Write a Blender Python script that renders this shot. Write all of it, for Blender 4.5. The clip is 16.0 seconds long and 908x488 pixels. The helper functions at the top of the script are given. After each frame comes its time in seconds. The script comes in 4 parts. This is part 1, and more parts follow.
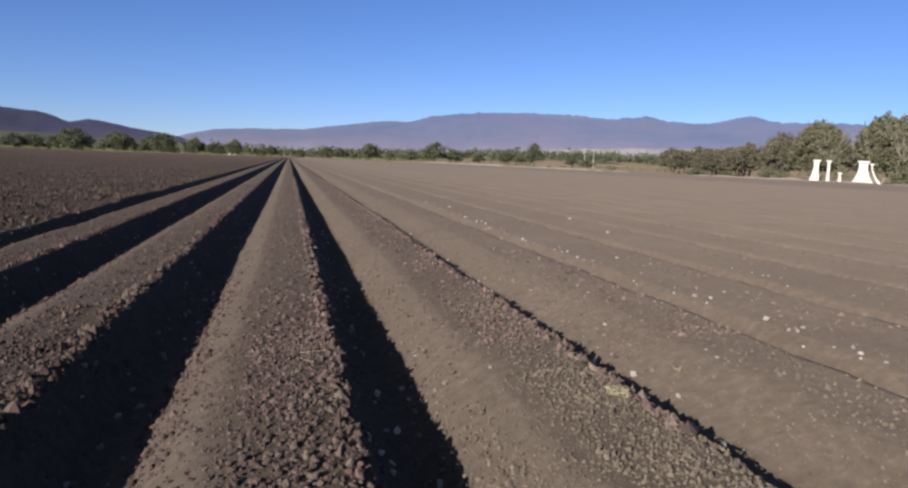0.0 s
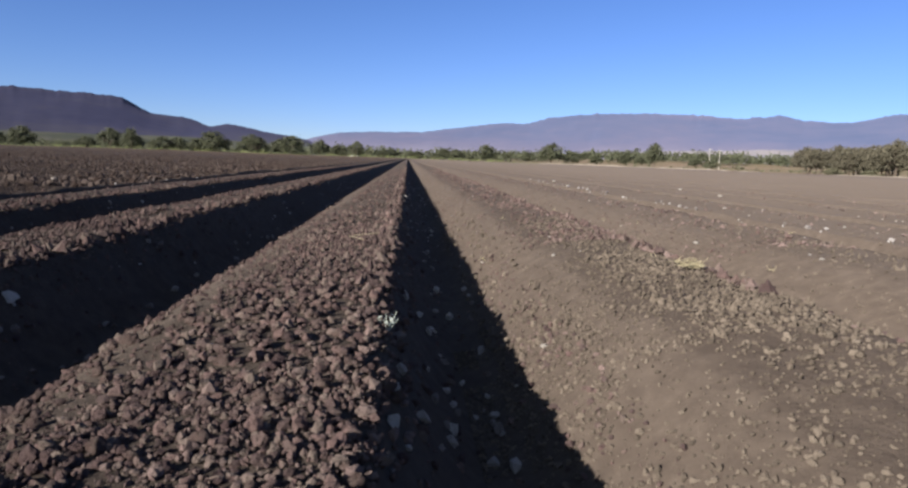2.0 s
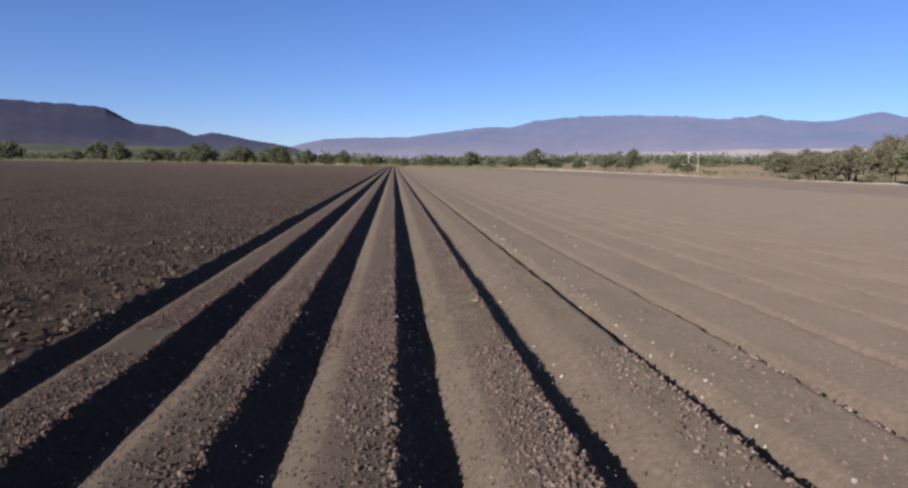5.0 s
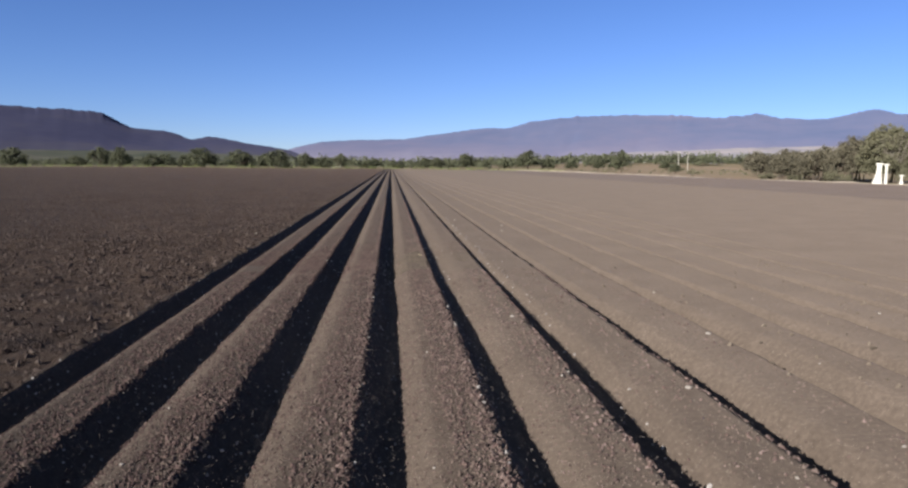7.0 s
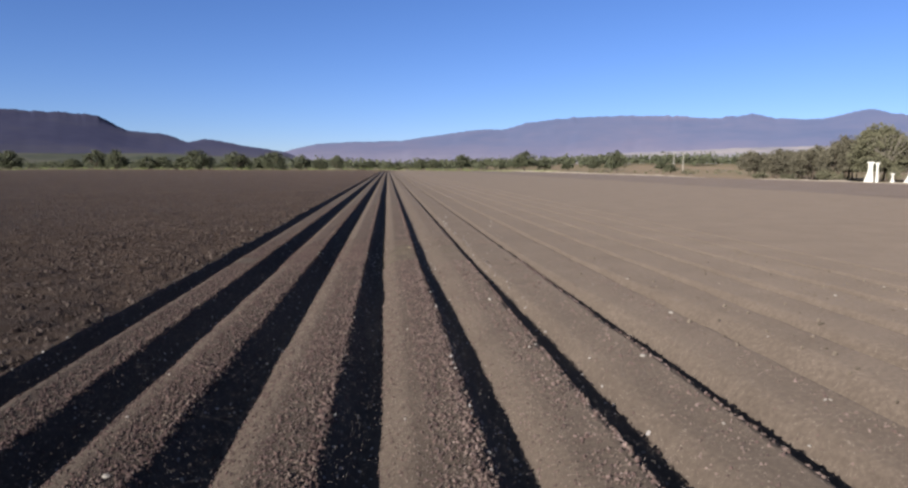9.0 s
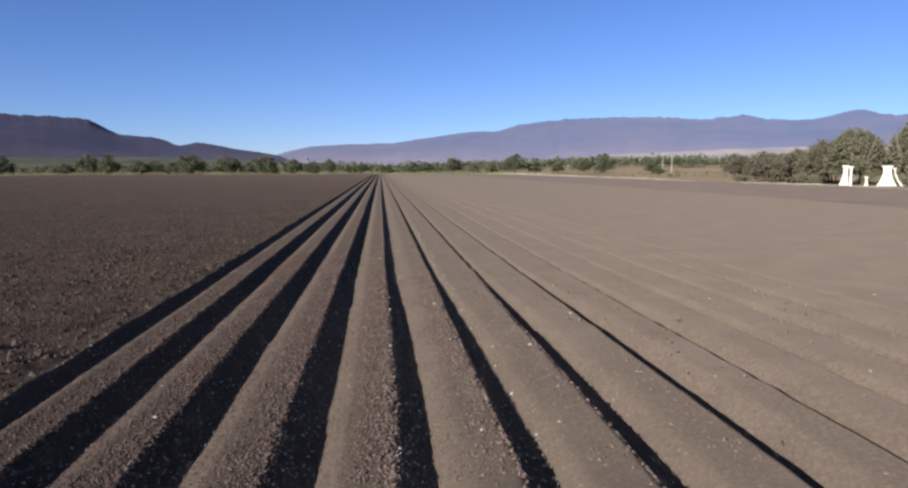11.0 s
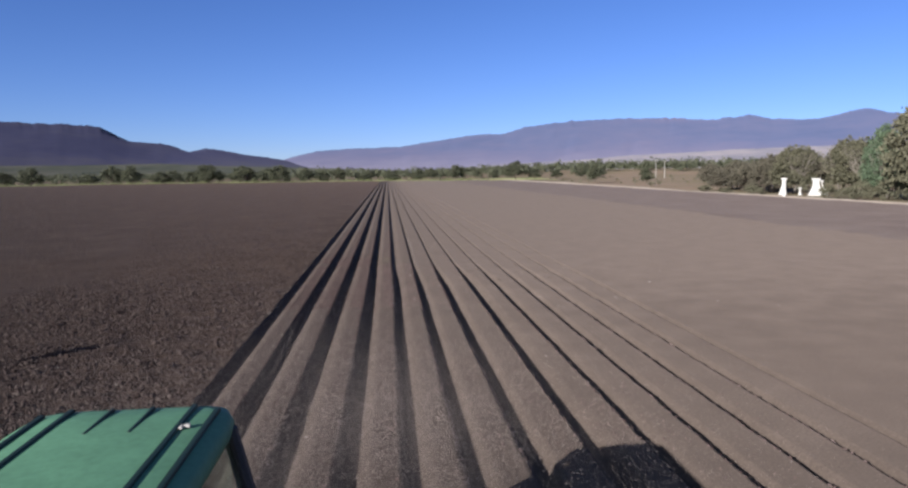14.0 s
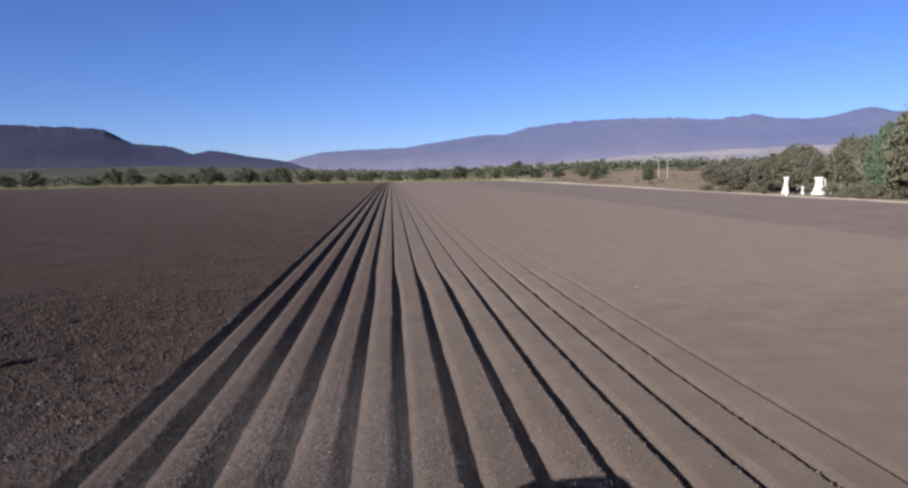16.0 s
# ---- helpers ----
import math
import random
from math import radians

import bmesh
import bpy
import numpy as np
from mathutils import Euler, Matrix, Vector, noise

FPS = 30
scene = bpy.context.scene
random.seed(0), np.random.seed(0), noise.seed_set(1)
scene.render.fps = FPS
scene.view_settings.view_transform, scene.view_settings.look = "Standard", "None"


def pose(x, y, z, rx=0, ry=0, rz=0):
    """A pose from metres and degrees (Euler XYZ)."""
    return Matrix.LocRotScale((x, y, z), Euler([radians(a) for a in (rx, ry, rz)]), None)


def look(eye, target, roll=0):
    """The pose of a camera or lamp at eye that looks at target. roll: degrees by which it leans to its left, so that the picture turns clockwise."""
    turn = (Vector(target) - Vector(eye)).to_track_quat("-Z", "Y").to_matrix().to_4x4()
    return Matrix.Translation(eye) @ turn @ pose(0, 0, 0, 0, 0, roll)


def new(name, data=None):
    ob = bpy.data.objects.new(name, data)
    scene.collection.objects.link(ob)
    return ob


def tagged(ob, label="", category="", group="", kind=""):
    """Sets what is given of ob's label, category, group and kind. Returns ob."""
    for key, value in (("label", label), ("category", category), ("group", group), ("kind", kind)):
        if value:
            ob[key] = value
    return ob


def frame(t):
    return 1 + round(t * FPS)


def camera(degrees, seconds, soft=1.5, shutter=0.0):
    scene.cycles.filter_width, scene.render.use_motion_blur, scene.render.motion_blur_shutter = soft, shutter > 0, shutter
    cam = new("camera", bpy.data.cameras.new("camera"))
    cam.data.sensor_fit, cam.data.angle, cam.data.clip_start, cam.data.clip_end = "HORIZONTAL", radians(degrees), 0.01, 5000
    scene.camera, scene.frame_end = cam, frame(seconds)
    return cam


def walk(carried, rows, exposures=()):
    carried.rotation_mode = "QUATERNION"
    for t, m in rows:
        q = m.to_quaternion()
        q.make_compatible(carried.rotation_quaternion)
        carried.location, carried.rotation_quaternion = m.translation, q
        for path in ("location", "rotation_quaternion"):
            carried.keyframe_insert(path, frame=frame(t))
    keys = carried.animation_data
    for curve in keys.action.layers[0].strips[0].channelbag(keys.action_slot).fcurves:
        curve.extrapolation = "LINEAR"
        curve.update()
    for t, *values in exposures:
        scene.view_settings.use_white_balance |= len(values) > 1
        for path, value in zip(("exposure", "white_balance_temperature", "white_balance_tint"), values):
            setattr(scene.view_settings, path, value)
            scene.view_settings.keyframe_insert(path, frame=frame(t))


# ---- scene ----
# ---- camera ----
cam = camera(67.56, 16.0, soft=2.5)
walk(cam, [
    (0, pose(2.593, 0.000, 0.723, 83.09, -1.96, -13.55)),
    (0.5, pose(2.528, -0.080, 0.445, 83.05, -2.09, -10.63)),
    (1, pose(2.408, -0.100, 0.359, 82.88, -2.19, -4.66)),
    (1.5, pose(2.490, -0.060, 0.337, 82.87, -2.03, -3.88)),
    (2, pose(2.820, 0.080, 0.286, 82.94, -1.95, -3.84)),
    (2.5, pose(2.922, 0.160, 0.233, 82.96, -1.88, -4.00)),
    (3, pose(2.925, 0.050, 0.193, 83.02, -1.68, -4.05)),
    (3.5, pose(2.784, -0.500, 0.407, 83.20, -1.38, -4.73)),
    (4, pose(2.646, -1.250, 0.860, 83.29, -1.22, -4.92)),
    (4.5, pose(2.680, -2.600, 1.200, 83.30, -1.14, -4.95)),
    (5, pose(2.757, -5.000, 1.420, 83.33, -0.95, -5.01)),
    (5.5, pose(2.849, -7.800, 1.550, 83.37, -0.73, -5.09)),
    (6, pose(2.927, -10.100, 1.620, 83.40, -0.54, -5.16)),
    (6.5, pose(2.905, -11.000, 1.668, 83.42, -0.46, -5.18)),
    (7, pose(3.040, -11.200, 1.743, 83.44, -0.39, -5.26)),
    (7.5, pose(3.220, -11.350, 1.610, 83.47, -0.31, -5.34)),
    (8, pose(3.226, -11.400, 1.494, 83.49, -0.28, -5.39)),
    (8.5, pose(3.210, -11.500, 1.526, 83.50, -0.24, -5.44)),
    (9, pose(3.186, -11.750, 1.634, 83.56, -0.13, -5.54)),
    (9.5, pose(3.548, -12.050, 1.700, 83.61, -0.03, -5.65)),
    (10, pose(3.785, -12.400, 1.768, 83.61, 0.00, -5.78)),
    (10.5, pose(3.738, -12.950, 1.870, 83.65, 0.05, -5.89)),
    (11, pose(3.630, -14.000, 2.100, 83.73, 0.17, -6.15)),
    (11.5, pose(3.502, -15.600, 2.380, 83.82, 0.30, -6.45)),
    (12, pose(3.399, -18.000, 2.615, 83.90, 0.42, -6.71)),
    (12.5, pose(3.357, -21.000, 2.718, 83.93, 0.47, -6.82)),
    (13, pose(3.383, -24.500, 3.282, 83.99, 0.52, -6.84)),
    (13.5, pose(3.493, -27.700, 3.645, 84.01, 0.67, -6.50)),
    (14, pose(3.643, -30.120, 4.047, 83.95, 0.74, -5.57)),
    (14.5, pose(3.998, -30.300, 4.306, 83.97, 0.87, -5.19)),
    (15, pose(4.327, -29.800, 4.276, 83.98, 0.90, -5.18)),
    (15.5, pose(4.536, -29.320, 4.094, 83.99, 0.94, -5.26)),
    (16, pose(4.678, -29.050, 3.993, 84.02, 1.02, -5.26)),
], exposures=[(0.0, 1.64, 6500, 10), (1.0, 1.71, 6500, 10), (1.6, 1.80, 6480, 10), (2.5, 1.82, 6480, 10), (4.0, 1.77, 6480, 10), (6.5, 1.74, 6450, 10), (10.0, 1.72, 6450, 10), (12.5, 1.74, 6350, 11), (14.5, 1.59, 6000, 15), (16.0, 1.59, 6000, 15)])

# ---- sky and sun ----
SUN_AZ, SUN_EL = radians(225.0), radians(20.0)
world = bpy.data.worlds.new("sky")
scene.world = world
world.use_nodes = True
wn = world.node_tree
sky = wn.nodes.new("ShaderNodeTexSky")
sky.sky_type, sky.sun_disc = "NISHITA", False
sky.sun_elevation, sky.sun_rotation = SUN_EL, SUN_AZ
sky.altitude, sky.air_density, sky.dust_density, sky.ozone_density = 1900, 1.0, 0.05, 3.0
clear = wn.nodes.new("ShaderNodeVectorMath")
clear.operation, clear.inputs[1].default_value = "MULTIPLY", (0.83, 0.98, 1.45)
up, hz, tint = wn.nodes.new("ShaderNodeTexCoord"), wn.nodes.new("ShaderNodeMapRange"), wn.nodes.new("ShaderNodeMix")
zed = wn.nodes.new("ShaderNodeSeparateXYZ")
hz.inputs[1].default_value, hz.inputs[2].default_value = 0.0, 0.28
tint.data_type = "VECTOR"
tint.inputs[4].default_value, tint.inputs[5].default_value = (0.87, 0.97, 1.42), (0.79, 0.98, 1.46)
wn.links.new(up.outputs["Generated"], zed.inputs[0])
wn.links.new(zed.outputs[2], hz.inputs[0])
wn.links.new(hz.outputs[0], tint.inputs[0])
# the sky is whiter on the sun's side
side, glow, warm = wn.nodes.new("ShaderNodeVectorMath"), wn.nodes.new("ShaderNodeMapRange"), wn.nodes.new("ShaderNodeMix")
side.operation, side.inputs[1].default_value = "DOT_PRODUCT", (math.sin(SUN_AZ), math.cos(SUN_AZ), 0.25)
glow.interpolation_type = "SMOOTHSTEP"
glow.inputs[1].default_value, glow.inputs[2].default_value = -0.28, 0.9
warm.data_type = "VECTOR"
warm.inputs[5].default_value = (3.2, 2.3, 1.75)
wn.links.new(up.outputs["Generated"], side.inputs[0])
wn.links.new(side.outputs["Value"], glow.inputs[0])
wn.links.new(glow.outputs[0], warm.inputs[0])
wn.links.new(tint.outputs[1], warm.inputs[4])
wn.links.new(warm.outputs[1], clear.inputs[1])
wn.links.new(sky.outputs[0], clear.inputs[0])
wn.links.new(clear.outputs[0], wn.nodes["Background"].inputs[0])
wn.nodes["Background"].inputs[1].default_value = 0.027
sun = new("sun", bpy.data.lights.new("sun", "SUN"))
sun.data.energy, sun.data.angle, sun.data.color = 3.4, radians(0.5), (1.0, 0.96, 0.90)
sun.matrix_world = look((0, 0, 60), Vector((0, 0, 60)) - Vector((math.sin(SUN_AZ) * math.cos(SUN_EL), math.cos(SUN_AZ) * math.cos(SUN_EL), math.sin(SUN_EL))))


# ---- materials ----
def nodes_of(name):
    m = bpy.data.materials.new(name)
    m.use_nodes = True
    return m, m.node_tree, m.node_tree.nodes["Principled BSDF"]


def plain(name, color, rough=0.6, metal=0.0, wear=0.15, scale=6.0, spec=0.4, bump=0.0, bump_scale=60.0):
    """Paint, metal or cloth with uneven tone at two scales."""
    m, t, b = nodes_of(name)
    co = t.nodes.new("ShaderNodeTexCoord")
    n1, n2 = t.nodes.new("ShaderNodeTexNoise"), t.nodes.new("ShaderNodeTexNoise")
    n1.inputs["Scale"].default_value, n2.inputs["Scale"].default_value = scale, scale * 9
    n1.inputs["Detail"].default_value = n2.inputs["Detail"].default_value = 4
    for n in (n1, n2):
        t.links.new(co.outputs["Object"], n.inputs["Vector"])
    add = t.nodes.new("ShaderNodeMath")
    add.operation = "ADD"
    t.links.new(n1.outputs["Fac"], add.inputs[0])
    t.links.new(n2.outputs["Fac"], add.inputs[1])
    ramp = t.nodes.new("ShaderNodeMapRange")
    ramp.inputs[1].default_value, ramp.inputs[2].default_value = 0.7, 1.3
    ramp.inputs[3].default_value, ramp.inputs[4].default_value = 1 - wear, 1 + wear
    t.links.new(add.outputs[0], ramp.inputs[0])
    mix = t.nodes.new("ShaderNodeVectorMath")
    mix.operation = "SCALE"
    mix.inputs[0].default_value = color
    t.links.new(ramp.outputs[0], mix.inputs["Scale"])
    t.links.new(mix.outputs[0], b.inputs["Base Color"])
    b.inputs["Roughness"].default_value, b.inputs["Metallic"].default_value = rough, metal
    b.inputs["Specular IOR Level"].default_value = spec
    if bump:
        n3, bp = t.nodes.new("ShaderNodeTexNoise"), t.nodes.new("ShaderNodeBump")
        n3.inputs["Scale"].default_value, n3.inputs["Detail"].default_value = bump_scale, 5
        bp.inputs["Strength"].default_value, bp.inputs["Distance"].default_value = bump, 0.02
        t.links.new(co.outputs["Object"], n3.inputs["Vector"])
        t.links.new(n3.outputs["Fac"], bp.inputs["Height"])
        t.links.new(bp.outputs[0], b.inputs["Normal"])
    return m


def mixed(name, stops, scale, fine, bump=0.5, bump_scale=40.0, bump_dist=0.03, island=0.0, spec=0.1, rough=0.95, tone_shift=None, strips=None, axis=0, matte=1.0, grain=0.5, dust_shade=None):
    """Earth, grass or rock: a ramp of colours over broad and fine noise, with relief."""
    m, t, b = nodes_of(name)
    co = t.nodes.new("ShaderNodeTexCoord")
    a, c = t.nodes.new("ShaderNodeTexNoise"), t.nodes.new("ShaderNodeTexNoise")
    a.inputs["Scale"].default_value, a.inputs["Detail"].default_value = scale, 6
    c.inputs["Scale"].default_value, c.inputs["Detail"].default_value = fine, 8
    a.inputs["Roughness"].default_value, c.inputs["Roughness"].default_value = 0.6, 0.7
    for n in (a, c):
        t.links.new(co.outputs["Object"], n.inputs["Vector"])
    mx = t.nodes.new("ShaderNodeMix")
    mx.inputs[0].default_value = grain
    t.links.new(a.outputs["Fac"], mx.inputs[2])
    t.links.new(c.outputs["Fac"], mx.inputs[3])
    fac = mx.outputs[0]
    if island:
        geo, ma = t.nodes.new("ShaderNodeNewGeometry"), t.nodes.new("ShaderNodeMath")
        ma.operation, ma.inputs[1].default_value = "MULTIPLY_ADD", island
        sub = t.nodes.new("ShaderNodeMath")
        sub.operation, sub.inputs[1].default_value = "SUBTRACT", island / 2
        t.links.new(geo.outputs["Random Per Island"], ma.inputs[0])
        t.links.new(fac, ma.inputs[2])
        t.links.new(ma.outputs[0], sub.inputs[0])
        fac = sub.outputs[0]
    # shifts the ramp along one axis: soil tone across x, haze up the mountains
    if tone_shift:
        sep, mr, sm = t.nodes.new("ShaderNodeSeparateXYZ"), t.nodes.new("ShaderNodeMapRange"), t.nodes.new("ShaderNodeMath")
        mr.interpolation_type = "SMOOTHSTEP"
        for q, value in enumerate(tone_shift):
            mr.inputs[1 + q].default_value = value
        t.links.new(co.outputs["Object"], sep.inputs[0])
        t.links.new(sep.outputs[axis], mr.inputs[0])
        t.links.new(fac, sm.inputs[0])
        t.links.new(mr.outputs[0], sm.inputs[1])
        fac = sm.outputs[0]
    if dust_shade:
        # shade of the hanging dust put into the colour: a ragged border along y
        sep, wv, mr, sm = t.nodes.new("ShaderNodeSeparateXYZ"), t.nodes.new("ShaderNodeMath"), t.nodes.new("ShaderNodeMapRange"), t.nodes.new("ShaderNodeMath")
        wv.operation, wv.inputs[1].default_value = "MULTIPLY_ADD", 9.0
        mr.interpolation_type = "SMOOTHSTEP"
        for q, value in enumerate(dust_shade):
            mr.inputs[1 + q].default_value = value
        t.links.new(co.outputs["Object"], sep.inputs[0])
        t.links.new(a.outputs["Fac"], wv.inputs[0])
        t.links.new(sep.outputs[1], wv.inputs[2])
        t.links.new(wv.outputs[0], mr.inputs[0])
        t.links.new(fac, sm.inputs[0])
        t.links.new(mr.outputs[0], sm.inputs[1])
        fac = sm.outputs[0]
    ramp = t.nodes.new("ShaderNodeValToRGB")
    el = ramp.color_ramp.elements
    while len(el) < len(stops):
        el.new(0.5)
    for e, (pos, col) in zip(el, stops):
        e.position, e.color = pos, (*col, 1)
    t.links.new(fac, ramp.inputs[0])
    t.links.new(ramp.outputs[0], b.inputs["Base Color"])
    b.inputs["Roughness"].default_value, b.inputs["Specular IOR Level"].default_value = rough, spec
    b.inputs["Diffuse Roughness"].default_value = matte
    if bump:
        h, bp = t.nodes.new("ShaderNodeTexNoise"), t.nodes.new("ShaderNodeBump")
        h.inputs["Scale"].default_value, h.inputs["Detail"].default_value = bump_scale, 8
        h.inputs["Roughness"].default_value = 0.65
        bp.inputs["Strength"].default_value, bp.inputs["Distance"].default_value = bump, bump_dist
        t.links.new(co.outputs["Object"], h.inputs["Vector"])
        t.links.new(h.outputs["Fac"], bp.inputs["Height"])
        t.links.new(bp.outputs[0], b.inputs["Normal"])
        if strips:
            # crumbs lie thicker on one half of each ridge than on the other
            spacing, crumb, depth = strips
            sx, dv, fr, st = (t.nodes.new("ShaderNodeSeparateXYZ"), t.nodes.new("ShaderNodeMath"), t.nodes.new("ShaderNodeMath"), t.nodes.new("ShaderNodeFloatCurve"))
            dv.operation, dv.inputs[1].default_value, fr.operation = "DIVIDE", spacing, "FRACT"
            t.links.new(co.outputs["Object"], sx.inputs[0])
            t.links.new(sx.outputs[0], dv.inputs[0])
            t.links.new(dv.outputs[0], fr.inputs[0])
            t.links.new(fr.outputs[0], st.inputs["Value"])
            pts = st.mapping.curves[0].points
            # the curve also takes in the furrow, 0 to 0.36
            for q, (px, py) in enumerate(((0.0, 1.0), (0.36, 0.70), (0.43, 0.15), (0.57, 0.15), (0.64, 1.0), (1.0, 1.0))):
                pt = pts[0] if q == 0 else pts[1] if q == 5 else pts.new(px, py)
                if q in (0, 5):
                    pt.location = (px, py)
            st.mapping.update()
            # their darker earth, and painted shade for the gaps between them, lower the ramp
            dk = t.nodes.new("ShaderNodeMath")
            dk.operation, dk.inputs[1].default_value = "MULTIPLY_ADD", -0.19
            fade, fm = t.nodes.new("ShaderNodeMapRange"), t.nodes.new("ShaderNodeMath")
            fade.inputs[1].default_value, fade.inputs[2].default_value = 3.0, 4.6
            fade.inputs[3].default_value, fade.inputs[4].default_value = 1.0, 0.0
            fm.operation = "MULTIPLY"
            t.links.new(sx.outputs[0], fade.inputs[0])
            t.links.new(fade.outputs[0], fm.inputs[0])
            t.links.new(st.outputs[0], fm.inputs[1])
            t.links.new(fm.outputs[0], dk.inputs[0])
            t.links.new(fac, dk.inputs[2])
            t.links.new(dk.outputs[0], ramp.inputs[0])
            vo, b2, ml = t.nodes.new("ShaderNodeTexVoronoi"), t.nodes.new("ShaderNodeBump"), t.nodes.new("ShaderNodeMath")
            vo.inputs["Scale"].default_value, vo.inputs["Randomness"].default_value = crumb, 1.0
            ml.operation = "MULTIPLY"
            ml.inputs[1].default_value = 0.4
            t.links.new(co.outputs["Object"], vo.inputs["Vector"])
            t.links.new(st.outputs[0], ml.inputs[0])
            t.links.new(ml.outputs[0], b2.inputs["Strength"])
            b2.invert = True
            b2.inputs["Distance"].default_value = depth
            t.links.new(vo.outputs["Distance"], b2.inputs["Height"])
            t.links.new(bp.outputs[0], b2.inputs["Normal"])
            t.links.new(b2.outputs[0], b.inputs["Normal"])
    return m


def leaf_material(name, dark, light):
    m, t, b = nodes_of(name)
    geo, ramp = t.nodes.new("ShaderNodeNewGeometry"), t.nodes.new("ShaderNodeValToRGB")
    co, n = t.nodes.new("ShaderNodeTexCoord"), t.nodes.new("ShaderNodeTexNoise")
    n.inputs["Scale"].default_value, n.inputs["Detail"].default_value = 0.7, 4
    mx = t.nodes.new("ShaderNodeMix")
    mx.inputs[0].default_value = 0.55
    t.links.new(co.outputs["Object"], n.inputs["Vector"])
    t.links.new(geo.outputs["Random Per Island"], mx.inputs[2])
    t.links.new(n.outputs["Fac"], mx.inputs[3])
    ramp.color_ramp.elements[0].position, ramp.color_ramp.elements[1].position = 0.15, 0.85
    ramp.color_ramp.elements[0].color, ramp.color_ramp.elements[1].color = (*dark, 1), (*light, 1)
    t.links.new(mx.outputs[0], ramp.inputs[0])
    t.links.new(ramp.outputs[0], b.inputs["Base Color"])
    b.inputs["Roughness"].default_value, b.inputs["Specular IOR Level"].default_value = 0.75, 0.25
    return m


SOIL = mixed("ridge_soil", [(0.2, (0.045, 0.034, 0.027)), (0.45, (0.073, 0.056, 0.044)), (0.7, (0.114, 0.088, 0.070)), (0.95, (0.167, 0.133, 0.106)), (1.0, (0.176, 0.141, 0.113))], 0.9, 22.0, 0.55, 190.0, 0.009, tone_shift=(1.5, 9.5, -0.12, 0.03), grain=0.75, dust_shade=(-12.0, 1.5, -0.09, 0.0), strips=(0.92, 95.0, 0.004))
CLOD = mixed("clod_soil", [(0.15, (0.048, 0.031, 0.029)), (0.35, (0.066, 0.047, 0.042)), (0.5, (0.098, 0.063, 0.056)), (0.62, (0.096, 0.074, 0.061)), (0.8, (0.144, 0.100, 0.089)), (1.0, (0.201, 0.155, 0.137))], 2.0, 30.0, 0.9, 170.0, 0.006, island=0.6, tone_shift=(1.0, 5.2, -0.17, 0.10), matte=0.75)
CRUMB = mixed("bed_crumb", [(0.2, (0.058, 0.046, 0.036)), (0.5, (0.094, 0.074, 0.057)), (0.8, (0.134, 0.107, 0.083)), (1.0, (0.17, 0.138, 0.11))], 2.0, 30.0, 0.9, 170.0, 0.006, island=0.5, matte=0.85)
CALICHE = mixed("caliche_clod", [(0.3, (0.30, 0.28, 0.26)), (0.5, (0.42, 0.395, 0.37)), (0.75, (0.52, 0.49, 0.46))], 3.0, 40.0, 0.8, 120.0, 0.006)
CLOD_PALE = mixed("pale_clod", [(0.25, (0.12, 0.10, 0.092)), (0.5, (0.18, 0.16, 0.148)), (0.8, (0.27, 0.245, 0.23))], 2.0, 25.0, 0.5, 70.0, 0.01, island=0.6)
SOIL_DARK = mixed("turned_soil", [(0.3, (0.031, 0.021, 0.016)), (0.52, (0.055, 0.038, 0.029)), (0.75, (0.086, 0.061, 0.048))], 0.35, 9.0, 1.0, 22.0, 0.10)
CLOD_DARK = mixed("turned_clod", [(0.25, (0.032, 0.021, 0.017)), (0.5, (0.056, 0.040, 0.034)), (0.8, (0.089, 0.068, 0.057))], 1.0, 20.0, 0.5, 50.0, 0.02, island=0.5, matte=0.8)
SOIL_MID = mixed("weathered_soil", [(0.3, (0.055, 0.040, 0.035)), (0.5, (0.076, 0.059, 0.050)), (0.72, (0.099, 0.078, 0.067))], 0.25, 7.0, 0.7, 18.0, 0.05)
DRY = mixed("dry_grass_ground", [(0.32, (0.037, 0.037, 0.018)), (0.45, (0.072, 0.059, 0.034)), (0.6, (0.112, 0.078, 0.058)), (0.75, (0.133, 0.092, 0.079))], 0.02, 0.6, 0.4, 3.0, 0.2)
GREEN = mixed("field_margin_grass", [(0.3, (0.085, 0.098, 0.035)), (0.5, (0.15, 0.158, 0.062)), (0.7, (0.21, 0.19, 0.105))], 0.05, 1.5, 0.5, 4.0, 0.15)
BANK = mixed("dry_bank", [(0.3, (0.131, 0.107, 0.082)), (0.55, (0.197, 0.164, 0.131)), (0.75, (0.254, 0.221, 0.180))], 0.3, 4.0, 0.5, 8.0, 0.1)


